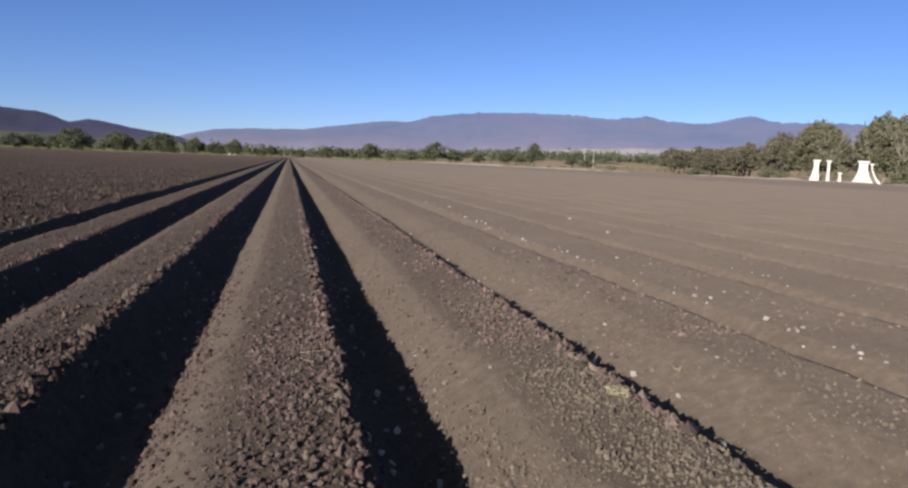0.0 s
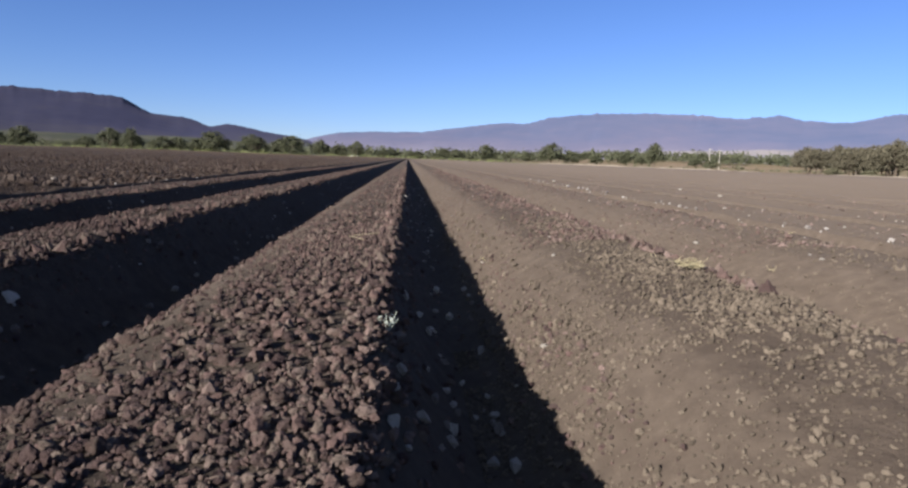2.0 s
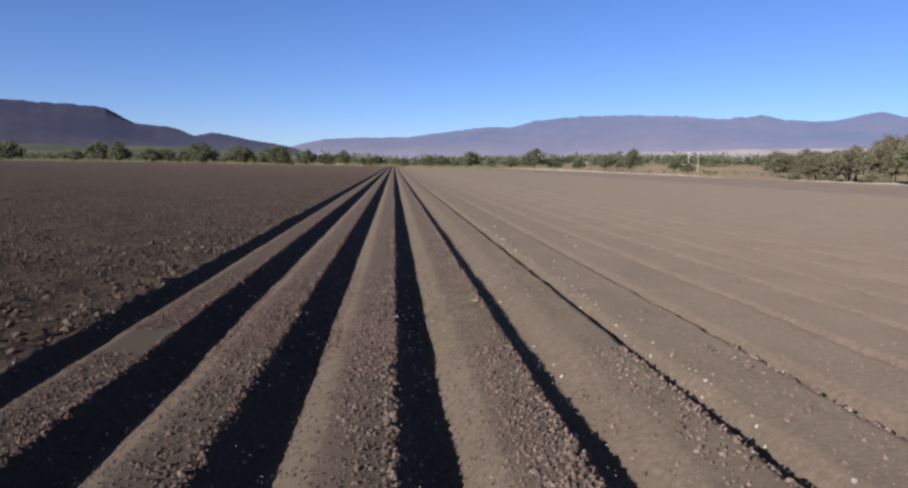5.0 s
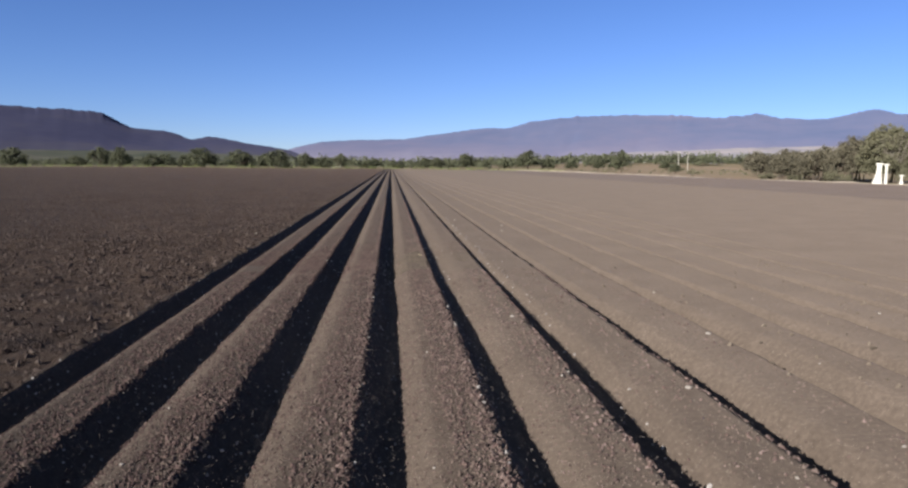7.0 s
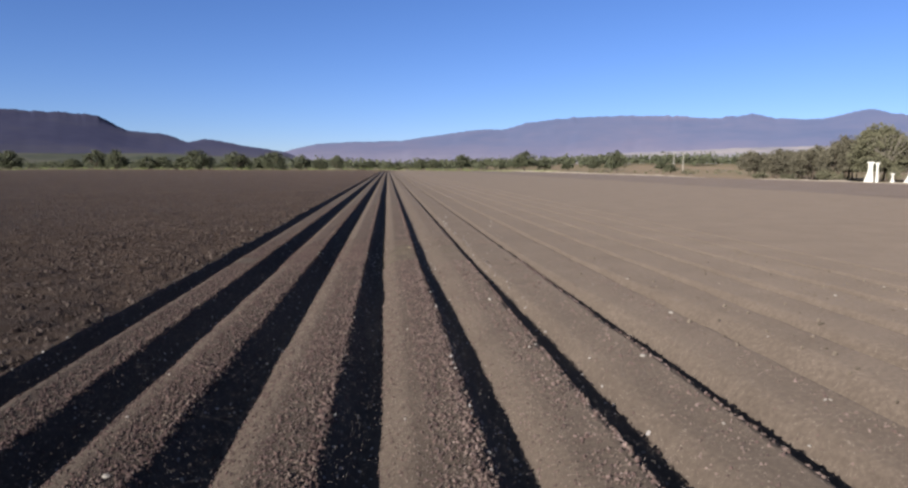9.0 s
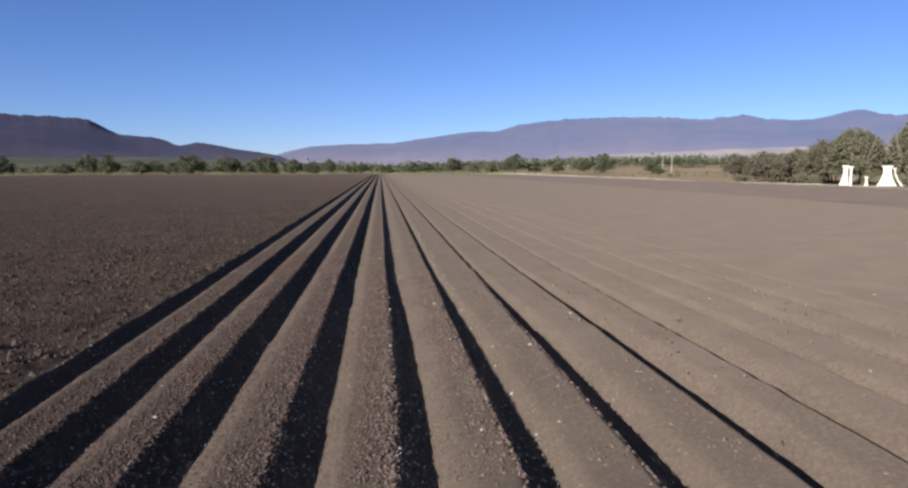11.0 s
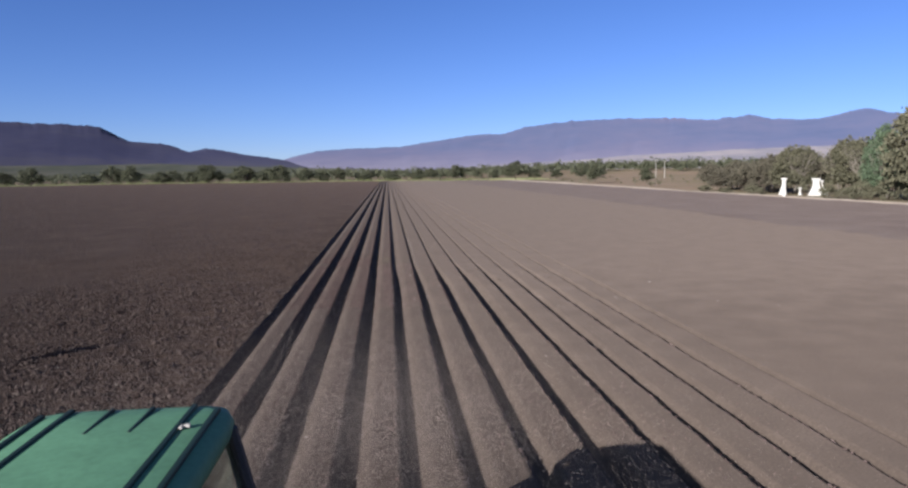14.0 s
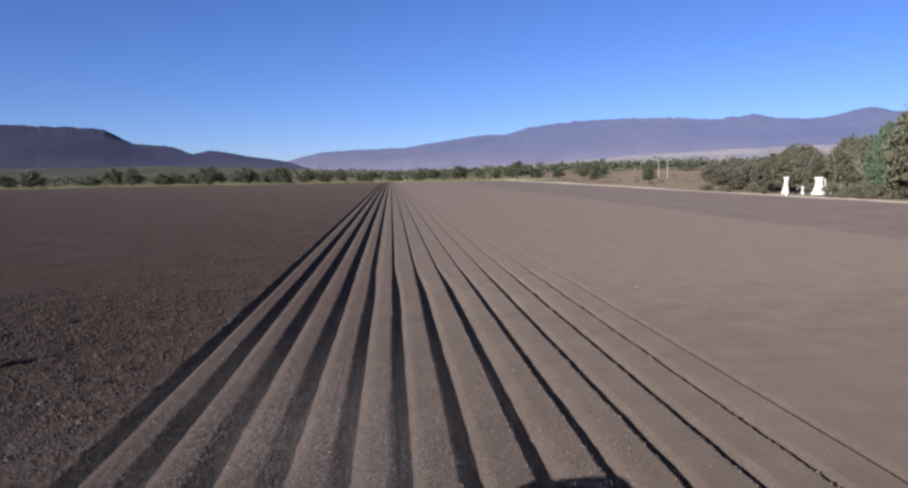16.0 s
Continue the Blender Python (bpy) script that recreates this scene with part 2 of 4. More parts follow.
# ---- helpers for shapes ----
def mesh_arrays(name, verts, faces, mats, index=None, smooth=False):
    """A mesh from arrays of points and of triangles or quads."""
    me = bpy.data.meshes.new(name)
    n, k = faces.shape
    me.vertices.add(len(verts))
    me.vertices.foreach_set("co", np.ascontiguousarray(verts, dtype=np.float32).ravel())
    me.loops.add(n * k)
    me.loops.foreach_set("vertex_index", np.ascontiguousarray(faces, dtype=np.int32).ravel())
    me.polygons.add(n)
    me.polygons.foreach_set("loop_start", np.arange(0, n * k, k, dtype=np.int32))
    me.polygons.foreach_set("loop_total", np.full(n, k, dtype=np.int32))
    for m in mats:
        me.materials.append(m)
    if index is not None:
        me.polygons.foreach_set("material_index", np.ascontiguousarray(index, dtype=np.int32))
    me.polygons.foreach_set("use_smooth", np.full(n, smooth, dtype=bool))
    me.update(calc_edges=True)
    return me


def part(name, bm, material, parent=None, label="", smooth=False, at=None):
    """Links a bmesh as one mesh object under a thing or a part."""
    me = bpy.data.meshes.new(name)
    bmesh.ops.recalc_face_normals(bm, faces=bm.faces)
    bm.to_mesh(me)
    bm.free()
    me.materials.append(material)
    for p in me.polygons:
        p.use_smooth = smooth
    ob = new(name, me)
    if parent:
        ob.parent = parent
    if at:
        ob.matrix_basis = at
    if label:
        ob["label"] = label
    return ob


def box(sx, sy, sz, at=(0, 0, 0), bevel=0.0, taper=1.0, segments=2, turn=(0, 0, 0)):
    """A bevelled block centred on at, its top tapered."""
    bm = bmesh.new()
    bmesh.ops.create_cube(bm, size=1)
    for v in bm.verts:
        k = taper if v.co.z > 0 else 1
        v.co = Vector((v.co.x * sx * k, v.co.y * sy * k, v.co.z * sz))
    if bevel:
        bmesh.ops.bevel(bm, geom=bm.edges[:], offset=bevel, segments=segments, affect="EDGES", profile=0.6)
    bmesh.ops.transform(bm, matrix=pose(*at, *turn), verts=bm.verts)
    return bm


def tube(r0, r1, a, b, sides=10, cap=True):
    """A tapered round bar from a to b."""
    bm = bmesh.new()
    a, b = Vector(a), Vector(b)
    d = b - a
    bmesh.ops.create_cone(bm, cap_ends=cap, segments=sides, radius1=r0, radius2=r1, depth=d.length)
    bmesh.ops.transform(bm, matrix=Matrix.Translation((a + b) / 2) @ d.to_track_quat("Z", "Y").to_matrix().to_4x4(), verts=bm.verts)
    return bm


def join(*bms):
    out = bmesh.new()
    for b in bms:
        me = bpy.data.meshes.new("join")
        b.to_mesh(me)
        b.free()
        out.from_mesh(me)
        bpy.data.meshes.remove(me)
    return out


def lathe(profile, sides=28, axis="X"):
    """Turns a closed profile of (radius, offset) round an axis."""
    bm = bmesh.new()
    rings = []
    for i in range(sides):
        a = 2 * math.pi * i / sides
        rings.append([bm.verts.new((o, r * math.cos(a), r * math.sin(a)) if axis == "X" else (r * math.cos(a), r * math.sin(a), o)) for r, o in profile])
    n = len(profile)
    for i in range(sides):
        for j in range(n):
            bm.faces.new((rings[i][j], rings[i][(j + 1) % n], rings[(i + 1) % sides][(j + 1) % n], rings[(i + 1) % sides][j]))
    return bm


def lattice(ix, iy, seed):
    h = (ix.astype(np.int64) * 374761393 + iy.astype(np.int64) * 668265263 + seed * 144665 + 1274126177) & 0xFFFFFFFF
    h = ((h ^ (h >> 13)) * 1274126177) & 0xFFFFFFFF
    return ((h ^ (h >> 16)) & 0xFFFF) / 65535.0


def vnoise(x, y, seed=0):
    """Smooth value noise, -1 to 1."""
    ix, iy = np.floor(x), np.floor(y)
    fx, fy = x - ix, y - iy
    fx, fy = fx * fx * (3 - 2 * fx), fy * fy * (3 - 2 * fy)
    a, b = lattice(ix, iy, seed), lattice(ix + 1, iy, seed)
    c, d = lattice(ix, iy + 1, seed), lattice(ix + 1, iy + 1, seed)
    return 2 * ((a * (1 - fx) + b * fx) * (1 - fy) + (c * (1 - fx) + d * fx) * fy) - 1


def step(a, b, x):
    u = np.clip((x - a) / (b - a), 0, 1)
    return u * u * (3 - 2 * u)


# ---- the ground ----
ROW = 0.92          # spacing of the ridges, which run along y
RIDGES_END = 32.0   # past this the field is level
FIELD_RIGHT, FIELD_FAR = 58.5, 296.0


def ridge_phase(x, y):
    line = np.round(x / ROW)
    wob = 0.010 * vnoise(y * 0.12, line * 7.3, 5) + 0.010 * vnoise(y * 1.9, line * 5.1, 6) + 0.006 * vnoise(y * 6.0, line * 3.7, 7) + 0.006 * vnoise(y * 15.0, line * 2.9, 8)
    drift = ROW * np.interp(x / ROW, np.arange(14), [0.02, -0.02, -0.026, 0.012, 0.055, -0.035, -0.045, 0.009, 0.02, -0.014, -0.02, 0.0, 0.005, 0.0]) * (1 - step(-5.0, 1.0, y))
    xs = (x - drift + wob * step(0.0, 0.9, x)) / ROW
    k = np.floor(xs)
    return k, xs - k


def ground_height(x, y):
    x, y = np.asarray(x, dtype=np.float64), np.asarray(y, dtype=np.float64)
    k, u = ridge_phase(x, y)
    prof = np.interp(u, [0, 0.03, 0.08, 0.16, 0.23, 0.29, 0.36, 0.46, 0.56, 0.68, 0.85, 1.0],
                     [-0.004, -0.02, -0.09, -0.185, -0.235, -0.225, -0.175, -0.092, -0.036, -0.010, 0.0, -0.004])
    wide = np.interp(k, [5, 6, 7, 8, 9, 10, 11, 12], [1.0, 0.97, 0.94, 0.78, 0.68, 0.66, 0.58, 0.48]) * (1 - step(-6.0, 1.0, y)) + np.interp(k, [5, 6, 8, 12], [0.48, 0.38, 0.33, 0.27]) * step(-6.0, 1.0, y)
    slot = wide * np.interp(u / wide, [0, 0.02, 0.06, 0.12, 0.19, 0.27, 0.34, 0.41, 0.48, 0.60, 0.85, 1.0],
                            [0.0, -0.020, -0.085, -0.165, -0.200, -0.195, -0.160, -0.050, -0.008, -0.002, 0.0, 0.0])
    flat = np.interp(k, [3, 4, 5], [0.0, 0.4, 1.0])
    prof = (prof * (1 - flat) + slot * flat) * np.interp(k, [0, 1, 2, 3, 4, 5, 12, 13], [0.86, 0.94, 1.0, 1.0, 0.88, 1.0, 1.0, 0.0]) * (1.0 + 0.10 * (lattice(k, k * 0, 9) - 0.5))
    coarse = np.where((u > 0.6) | (u < 0.05), 1.0, 0.45)
    near = (1 - step(5, 8, y)) * step(-5, -1, y) * (1 - step(5.5, 7, x))
    mid = (1 - step(10, 20, y)) * step(-8, -5, x) * (1 - step(10, 13, x))
    prof = prof + coarse * (0.005 * near * vnoise(x * 9, y * 9, 1) + 0.008 * mid * vnoise(x * 5, y * 3, 4)) + np.where(x > 4, 0.003, 0.008) * mid * vnoise(x * 2, y * 0.9, 3)
    rough = -0.055 + mid * (0.035 * vnoise(x * 2.6, y * 2.6, 11) + 0.025 * vnoise(x * 5.5, y * 5.5, 12)) + 0.02 * near * vnoise(x * 12, y * 12, 13)
    prof = np.where(k == 0, np.minimum(prof, -0.02), prof)
    inside = step(0.0, 0.05, x) * (1 - step(RIDGES_END - 0.5, RIDGES_END + 0.5, x))
    z = prof * inside + np.where(x > 10, rough * 0.6 - 0.03, rough) * (1 - inside)
    far = step(FIELD_FAR - 4, FIELD_FAR, y)
    out = np.maximum(far, step(FIELD_RIGHT - 0.6, FIELD_RIGHT, x))
    z = z * (1 - out) + out * (-0.05 + 0.25 * vnoise(x * 0.03, y * 0.03, 21))
    z = z + 4.8 * step(310, 480, y) * step(50, 170, x) * (1 - step(900, 1400, y))
    bank = np.exp(-((x - FIELD_RIGHT - 0.4) / 0.8) ** 2) * (y < FIELD_FAR) + np.exp(-((y - FIELD_FAR - 1.0) / 1.5) ** 2) * (x < FIELD_RIGHT)
    return z + 0.35 * bank * (0.7 + 0.5 * vnoise(x * 0.4, y * 0.4, 22))


def spaced(*runs):
    """Grid lines: (from, to, spacing at the start, spacing at the end) runs, end to end."""
    out = []
    for a, b, s0, s1 in runs:
        if abs(s0 - s1) < 1e-9:
            n = max(1, round((b - a) / s0))
            out += list(np.linspace(a, b, n, endpoint=False))
        else:
            g = 1 + (s1 - s0) / (b - a)
            n = max(1, round(math.log(s1 / s0) / math.log(g)))
            w = s0 * g ** np.arange(n)
            out += list(a + np.concatenate([[0], np.cumsum(w)[:-1]]) * (b - a) / w.sum())
    return np.array(out + [runs[-1][1]])


gx = spaced((-4600, -400, 300, 60), (-400, -30, 20, 1.5), (-30, -8, 1.2, 0.2), (-8, -0.6, 0.16, 0.08), (-0.6, 5.96, 0.044, 0.044),
            *[run for q in range(7, 15) for run in ((q * ROW - 0.48, q * ROW - 0.05, 0.14, 0.14), (q * ROW - 0.05, q * ROW + 0.32, 0.026, 0.026), (q * ROW + 0.32, q * ROW + 0.44, 0.12, 0.12))], (13.32, RIDGES_END + 1, 0.2, 0.8), (RIDGES_END + 1, 62, 0.4, 0.5), (62, 4600, 2, 250))
gy = spaced((-70, -34, 2, 0.3), (-34, -14, 0.3, 0.16), (-14, -0.2, 0.16, 0.07), (-0.2, 4.5, 0.04, 0.05), (4.5, 30, 0.07, 0.6), (30, 290, 0.8, 8),
            (290, 302, 0.8, 0.8), (302, 4800, 8, 250))
GX, GY = np.meshgrid(gx, gy)
GZ = ground_height(GX, GY)
nx, ny = len(gx), len(gy)
i = (np.arange(ny - 1)[:, None] * nx + np.arange(nx - 1)[None, :]).ravel()
quads = np.stack([i, i + 1, i + nx + 1, i + nx], 1)
cx, cy = ((gx[1:] + gx[:-1]) / 2)[None, :] + 0 * gy[1:, None], ((gy[1:] + gy[:-1]) / 2)[:, None] + 0 * gx[None, 1:]
slot = np.where(cx < 0.03, 1, 0)
slot = np.where(cx > RIDGES_END + 1.2 * vnoise(cy * 0.05, cy * 0, 33) + 0.9 * vnoise(cy * 0.9, cx * 1.5, 34), 5, slot)
slot = np.where((cx > FIELD_RIGHT - 0.2) | (cy > FIELD_FAR), 2, slot)
slot = np.where((cy > FIELD_FAR) & (cy < FIELD_FAR + 60) & (cx < FIELD_RIGHT + 30), 3, slot)
slot = np.where((np.abs(cx - FIELD_RIGHT - 2.2) < 2.6) & (cy < FIELD_FAR), 4, slot)
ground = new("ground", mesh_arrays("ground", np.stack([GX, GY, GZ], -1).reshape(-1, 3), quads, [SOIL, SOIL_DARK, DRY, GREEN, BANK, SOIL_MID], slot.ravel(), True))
tagged(ground, "brown ploughed field drawn into long straight ridges and furrows", "ground", kind="structure")

# ---- clods of earth ----
rng = np.random.default_rng(7)


def clod_shapes(level, count):
    """Deformed lumps: unit points and faces."""
    out = []
    for _ in range(count):
        bm = bmesh.new()
        if level:
            bmesh.ops.create_icosphere(bm, subdivisions=level, radius=1)
        else:
            p = [bm.verts.new((math.cos(1.2566 * a), math.sin(1.2566 * a), -0.45)) for a in range(5)] + [bm.verts.new((0.1, 0.15, 1.0))]
            for a in range(5):
                bm.faces.new((p[a], p[(a + 1) % 5], p[5]))
        v = np.array([w.co[:] for w in bm.verts])
        f = np.array([[w.index for w in face.verts] for face in bm.faces]) if not bm.verts.index_update() else None
        bm.free()
        lump = 1 + 0.36 * vnoise(v[:, 0] * 1.4 + 9.1 * len(out), v[:, 1] * 1.4 + v[:, 2] * 1.1, 90) + 0.27 * vnoise(v[:, 0] * 2.7, v[:, 1] * 2.7 + v[:, 2] * 2.3 + 5.3 * len(out), 91) + (0.21 * vnoise(v[:, 0] * 6.5, v[:, 1] * 6.5 + v[:, 2] * 5.9 + 3.7 * len(out), 92) if level > 1 else 0)
        jag = (0.27, 0.28, 0.15, 0.06)[level]
        v = v * lump[:, None] * (1 + rng.uniform(-jag, jag, (len(v), 1))) * rng.uniform(0.68, 1.32, (1, 3))
        out.append((v, f))
    return out


def clod_field(name, x, y, size, fine, mat, label, smooth=False):
    """Lumps of the given sizes lying on the ground at x, y."""
    z = ground_height(x, y)
    n = len(x)
    shapes = clod_shapes(fine, 14)
    pick = rng.integers(0, len(shapes), n)
    V, F, base = [], [], 0
    for s, (v, f) in enumerate(shapes):
        j = np.where(pick == s)[0]
        if not len(j):
            continue
        a, b = rng.uniform(0, 6.283, len(j)), rng.uniform(-0.6, 0.6, len(j))
        ca, sa, cb, sb = np.cos(a)[:, None], np.sin(a)[:, None], np.cos(b)[:, None], np.sin(b)[:, None]
        vx, vy, vz = v[None, :, 0], v[None, :, 1], v[None, :, 2]
        py, pz = vy * cb - vz * sb, vy * sb + vz * cb
        px, py = vx * ca - py * sa, vx * sa + py * ca
        r = (size[j] / 2)[:, None]
        flat = rng.uniform(0.7, 1.0, len(j))[:, None]
        pts = np.stack([px * r + x[j][:, None], py * r + y[j][:, None], pz * r * flat + z[j][:, None] + r * 0.5], -1)
        V.append(pts.reshape(-1, 3))
        F.append((f[None] + (np.arange(len(j)) * len(v))[:, None, None]).reshape(-1, f.shape[1]) + base)
        base += len(j) * len(v)
    ob = new(name, mesh_arrays(name, np.concatenate(V), np.concatenate(F), [mat], None, smooth))
    return tagged(ob, label, "clods", kind="stuff")


def ridge_clods(x0, x1, y0, y1, n, lo, hi, power=2.6, thin=1.0):
    """Places and sizes; past thin 1 they grow sparser along y."""
    x, y = rng.uniform(x0, x1, n), y0 + (y1 - y0) * rng.uniform(0, 1, n) ** thin
    k, u = ridge_phase(x, y)
    chance = np.interp(u, [0, 0.05, 0.12, 0.3, 0.36, 0.42, 0.52, 0.57, 0.66, 0.71, 1.0], [1, 0.6, 0.12, 0.07, 0.3, 0.85, 0.62, 0.6, 1, 1, 1])
    chance = chance * (0.75 + 0.35 * vnoise(x * 2.2, y * 1.3, 41))
    chance = chance * np.interp(x, [3.7, 4.4, 5.4, 12.0], [1.0, 0.35, 0.08, 0.03])
    keep = rng.uniform(0, 1, n) < chance
    x, y, u = x[keep], y[keep], u[keep]
    size = lo + (hi - lo) * rng.uniform(0, 1, len(x)) ** power
    return x, y, size * np.where((u > 0.38) & (u < 0.66), 0.7, 1.0)


CLODS_LABEL = "grey-brown crumbly clods of dry earth on the ridges"
for level, x0, x1, y0, y1, count, lo, hi, thin in (
        (2, 1.5, 3.05, 0.15, 0.85, 3200, 0.009, 0.0185, 1.0), (1, 1.5, 2.8, 0.15, 1.0, 22000, 0.004, 0.0115, 1.0), (1, 0.9, 1.5, 0.15, 1.0, 4000, 0.006, 0.022, 1.0),
        (1, 3.05, 4.6, 0.15, 1.0, 5500, 0.0025, 0.007, 1.0), (1, 3.2, 3.9, 0.9, 2.2, 3800, 0.004, 0.013, 1.0), (1, 0.05, 3.2, 0.85, 1.7, 13000, 0.006, 0.021, 1.0),
        (0, 0.05, 3.2, 1.7, 2.6, 14000, 0.006, 0.021, 1.0), (0, 3.2, 5.0, 1.2, 3.6, 16000, 0.005, 0.018, 1.15),
        (0, 0.05, 8.0, 2.6, 18.0, 85000, 0.008, 0.028, 1.8), (0, 0.9, 6.4, -9.6, -4.0, 84000, 0.011, 0.029, 1.0), (0, 0.05, 0.9, -9.6, 0.15, 15000, 0.012, 0.030, 1.0),
        (0, 0.9, 7.0, -4.0, 0.15, 46000, 0.012, 0.031, 1.0), (0, 0.05, 8.0, -27.0, -9.6, 26000, 0.014, 0.036, 1.0)):
    x, y, s = ridge_clods(x0, x1, y0, y1, count, lo, hi, 2.2, thin)
    clod_field("ridge_clods", x, y, s, level, CRUMB if x0 > 3.0 else CLOD, CLODS_LABEL)
for level, y0, y1, n, lo, hi in ((1, 0.2, 1.6, 320, 0.008, 0.017), (0, 1.6, 24.0, 4200, 0.016, 0.044), (0, -10.0, 0.2, 3600, 0.018, 0.044), (0, -26.0, -10.0, 3000, 0.020, 0.046)):
    k, u = rng.integers(1, 12 if y0 < -20 else 5 if y0 > 0 else 7, n), rng.uniform(-0.05, 0.025, n)
    y = y0 + (y1 - y0) * rng.uniform(0, 1, n) ** 1.3
    clod_field("crest_clods", (k + u) * ROW, y, lo + (hi - lo) * rng.uniform(0, 1, n) ** 1.7, level, CLOD, "rough clods along the lip of each furrow")
n = 17000
x, y = 2.96 + 0.65 * rng.uniform(0, 1, n) ** 1.5, rng.uniform(0.18, 1.9, n)
keep = vnoise(x * 5, y * 3.0, 47) + 0.7 * vnoise(x * 12, y * 9, 48) + rng.uniform(-0.5, 1.0, n) - 1.2 * step(3.1, 3.5, x) > 0.15
clod_field("ridge_crumbs", x[keep], y[keep], 0.0035 + 0.008 * rng.uniform(0, 1, int(keep.sum())) ** 1.7, 1, CRUMB, "fine crumbs of dry earth spilt beside the furrow")
n = 16000
y = -25 + 10 * rng.uniform(0, 1, n) ** 1.3
x = rng.uniform(4.4, 9.6, n)
k, u = ridge_phase(x, y)
keep = (vnoise(x * 0.7, y * 0.5, 53) + 0.6 * vnoise(x * 2.3, y * 1.7, 54) + rng.uniform(-0.8, 0.9, n) - 0.5 * step(7.5, 9.6, x) > 0.1) & ((u > 0.35) | (u < 0.02))
clod_field("turned_clods", x[keep], y[keep], 0.010 + 0.026 * rng.uniform(0, 1, int(keep.sum())) ** 2.2, 0, CLOD, "freshly turned crumbs on the newest beds")
n = 1500
x, y = rng.uniform(5.2, 10.5, n), rng.uniform(-9.5, 1.0, n)
k, u = ridge_phase(x, y)
keep = (vnoise(x * 0.9, y * 0.35, 57) + 0.6 * vnoise(x * 2.6, y * 1.2, 58) + rng.uniform(-0.7, 0.7, n) > 0.35) & (u > 0.34)
clod_field("scattered_clods", x[keep], y[keep], 0.014 + 0.034 * rng.uniform(0, 1, int(keep.sum())) ** 2.0, 1, CRUMB, "loose pale brown clods scattered over the smoother beds")
n = 45
clod_field("furrow_clods", rng.uniform(2.85, 3.02, n), 0.15 + 1.6 * rng.uniform(0, 1, n) ** 1.3, rng.uniform(0.006, 0.022, n), 2, CLOD_PALE, "loose pale clods lying in the furrows")
n = 1900
k, u = rng.integers(0, 6, n), rng.uniform(0.04, 0.34, n)
clod_field("furrow_clods", (k + u) * ROW, rng.uniform(0, 1, n) ** 1.6 * 22 - 10, rng.uniform(0.008, 0.030, n), 1, CLOD_PALE, "loose pale clods lying in the furrows")
n = 20000
y = -25 + 95 * rng.uniform(0, 1, n) ** 1.9
x = -rng.uniform(0, 1, n) ** 1.3 * (14 + 0.45 * (y + 25)) + 0.03
clod_field("field_clods", x, y, 0.02 + 0.06 * rng.uniform(0, 1, n) ** 2.6, 0, CLOD_DARK, "dark turned clods of earth on the unridged field")
n = 30000
y = -19 + 54 * rng.uniform(0, 1, n) ** 1.7
x = -rng.uniform(0, 1, n) ** 1.2 * np.interp(y, [-19, 5, 35], [6.0, 9.0, 18.0]) + 0.03
keep = vnoise(x * 1.1, y * 1.1, 45) + 0.6 * vnoise(x * 3.1, y * 3.1, 46) + rng.uniform(-0.5, 1.0, n) > -0.1
x, y = x[keep], y[keep]
s = 0.022 + 0.058 * rng.uniform(0, 1, len(x)) ** 1.9
x, y, s = (np.concatenate([a, b]) for a, b in ((x, rng.uniform(-9, -2.0, 6500)), (y, rng.uniform(-12, -3.5, 6500)), (s, 0.022 + 0.058 * rng.uniform(0, 1, 6500) ** 1.9)))
beside = (x > -4.5) & (y > -1) & (y < 9)
for chosen, fine in ((beside, 1), (~beside, 0)):
    clod_field("field_clods", x[chosen], y[chosen], s[chosen], fine, CLOD_DARK, "dense dark clods of earth on the unridged field")

n = 4500
y = -25 + 20 * rng.uniform(0, 1, n) ** 1.2
x = -0.25 - rng.uniform(0, 1, n) * np.interp(y, [-25, -5], [9.0, 14.0])
clod_field("field_clods", x, y, 0.04 + 0.065 * rng.uniform(0, 1, n) ** 2.0, 1, CLOD_DARK, "large dark clods of earth on the unridged field")

# ragged flanks of the beds beside the low path
for k, y0, y1, n, lo, hi in ((2, 0.2, 1.6, 1500, 0.007, 0.026), (2, 1.6, 5.0, 900, 0.010, 0.030), (3, 0.2, 1.6, 1300, 0.004, 0.014), (3, 1.6, 5.0, 700, 0.008, 0.024), (1, 0.4, 5.0, 1100, 0.010, 0.032)):
    u = 0.31 + 0.19 * rng.uniform(0, 1, n) ** 1.4
    y = y0 + (y1 - y0) * rng.uniform(0, 1, n) ** 1.3
    keep = vnoise(y * 6, u * 9 + k * 5, 51) + rng.uniform(-0.6, 0.9, n) > 0
    clod_field("flank_clods", ((k + u) * ROW)[keep], y[keep], lo + (hi - lo) * rng.uniform(0, 1, int(keep.sum())) ** 2.2, 2 if y0 < 1 and k == 2 else 1, CRUMB if k == 3 else CLOD, "rough clods on the flank of a bed")
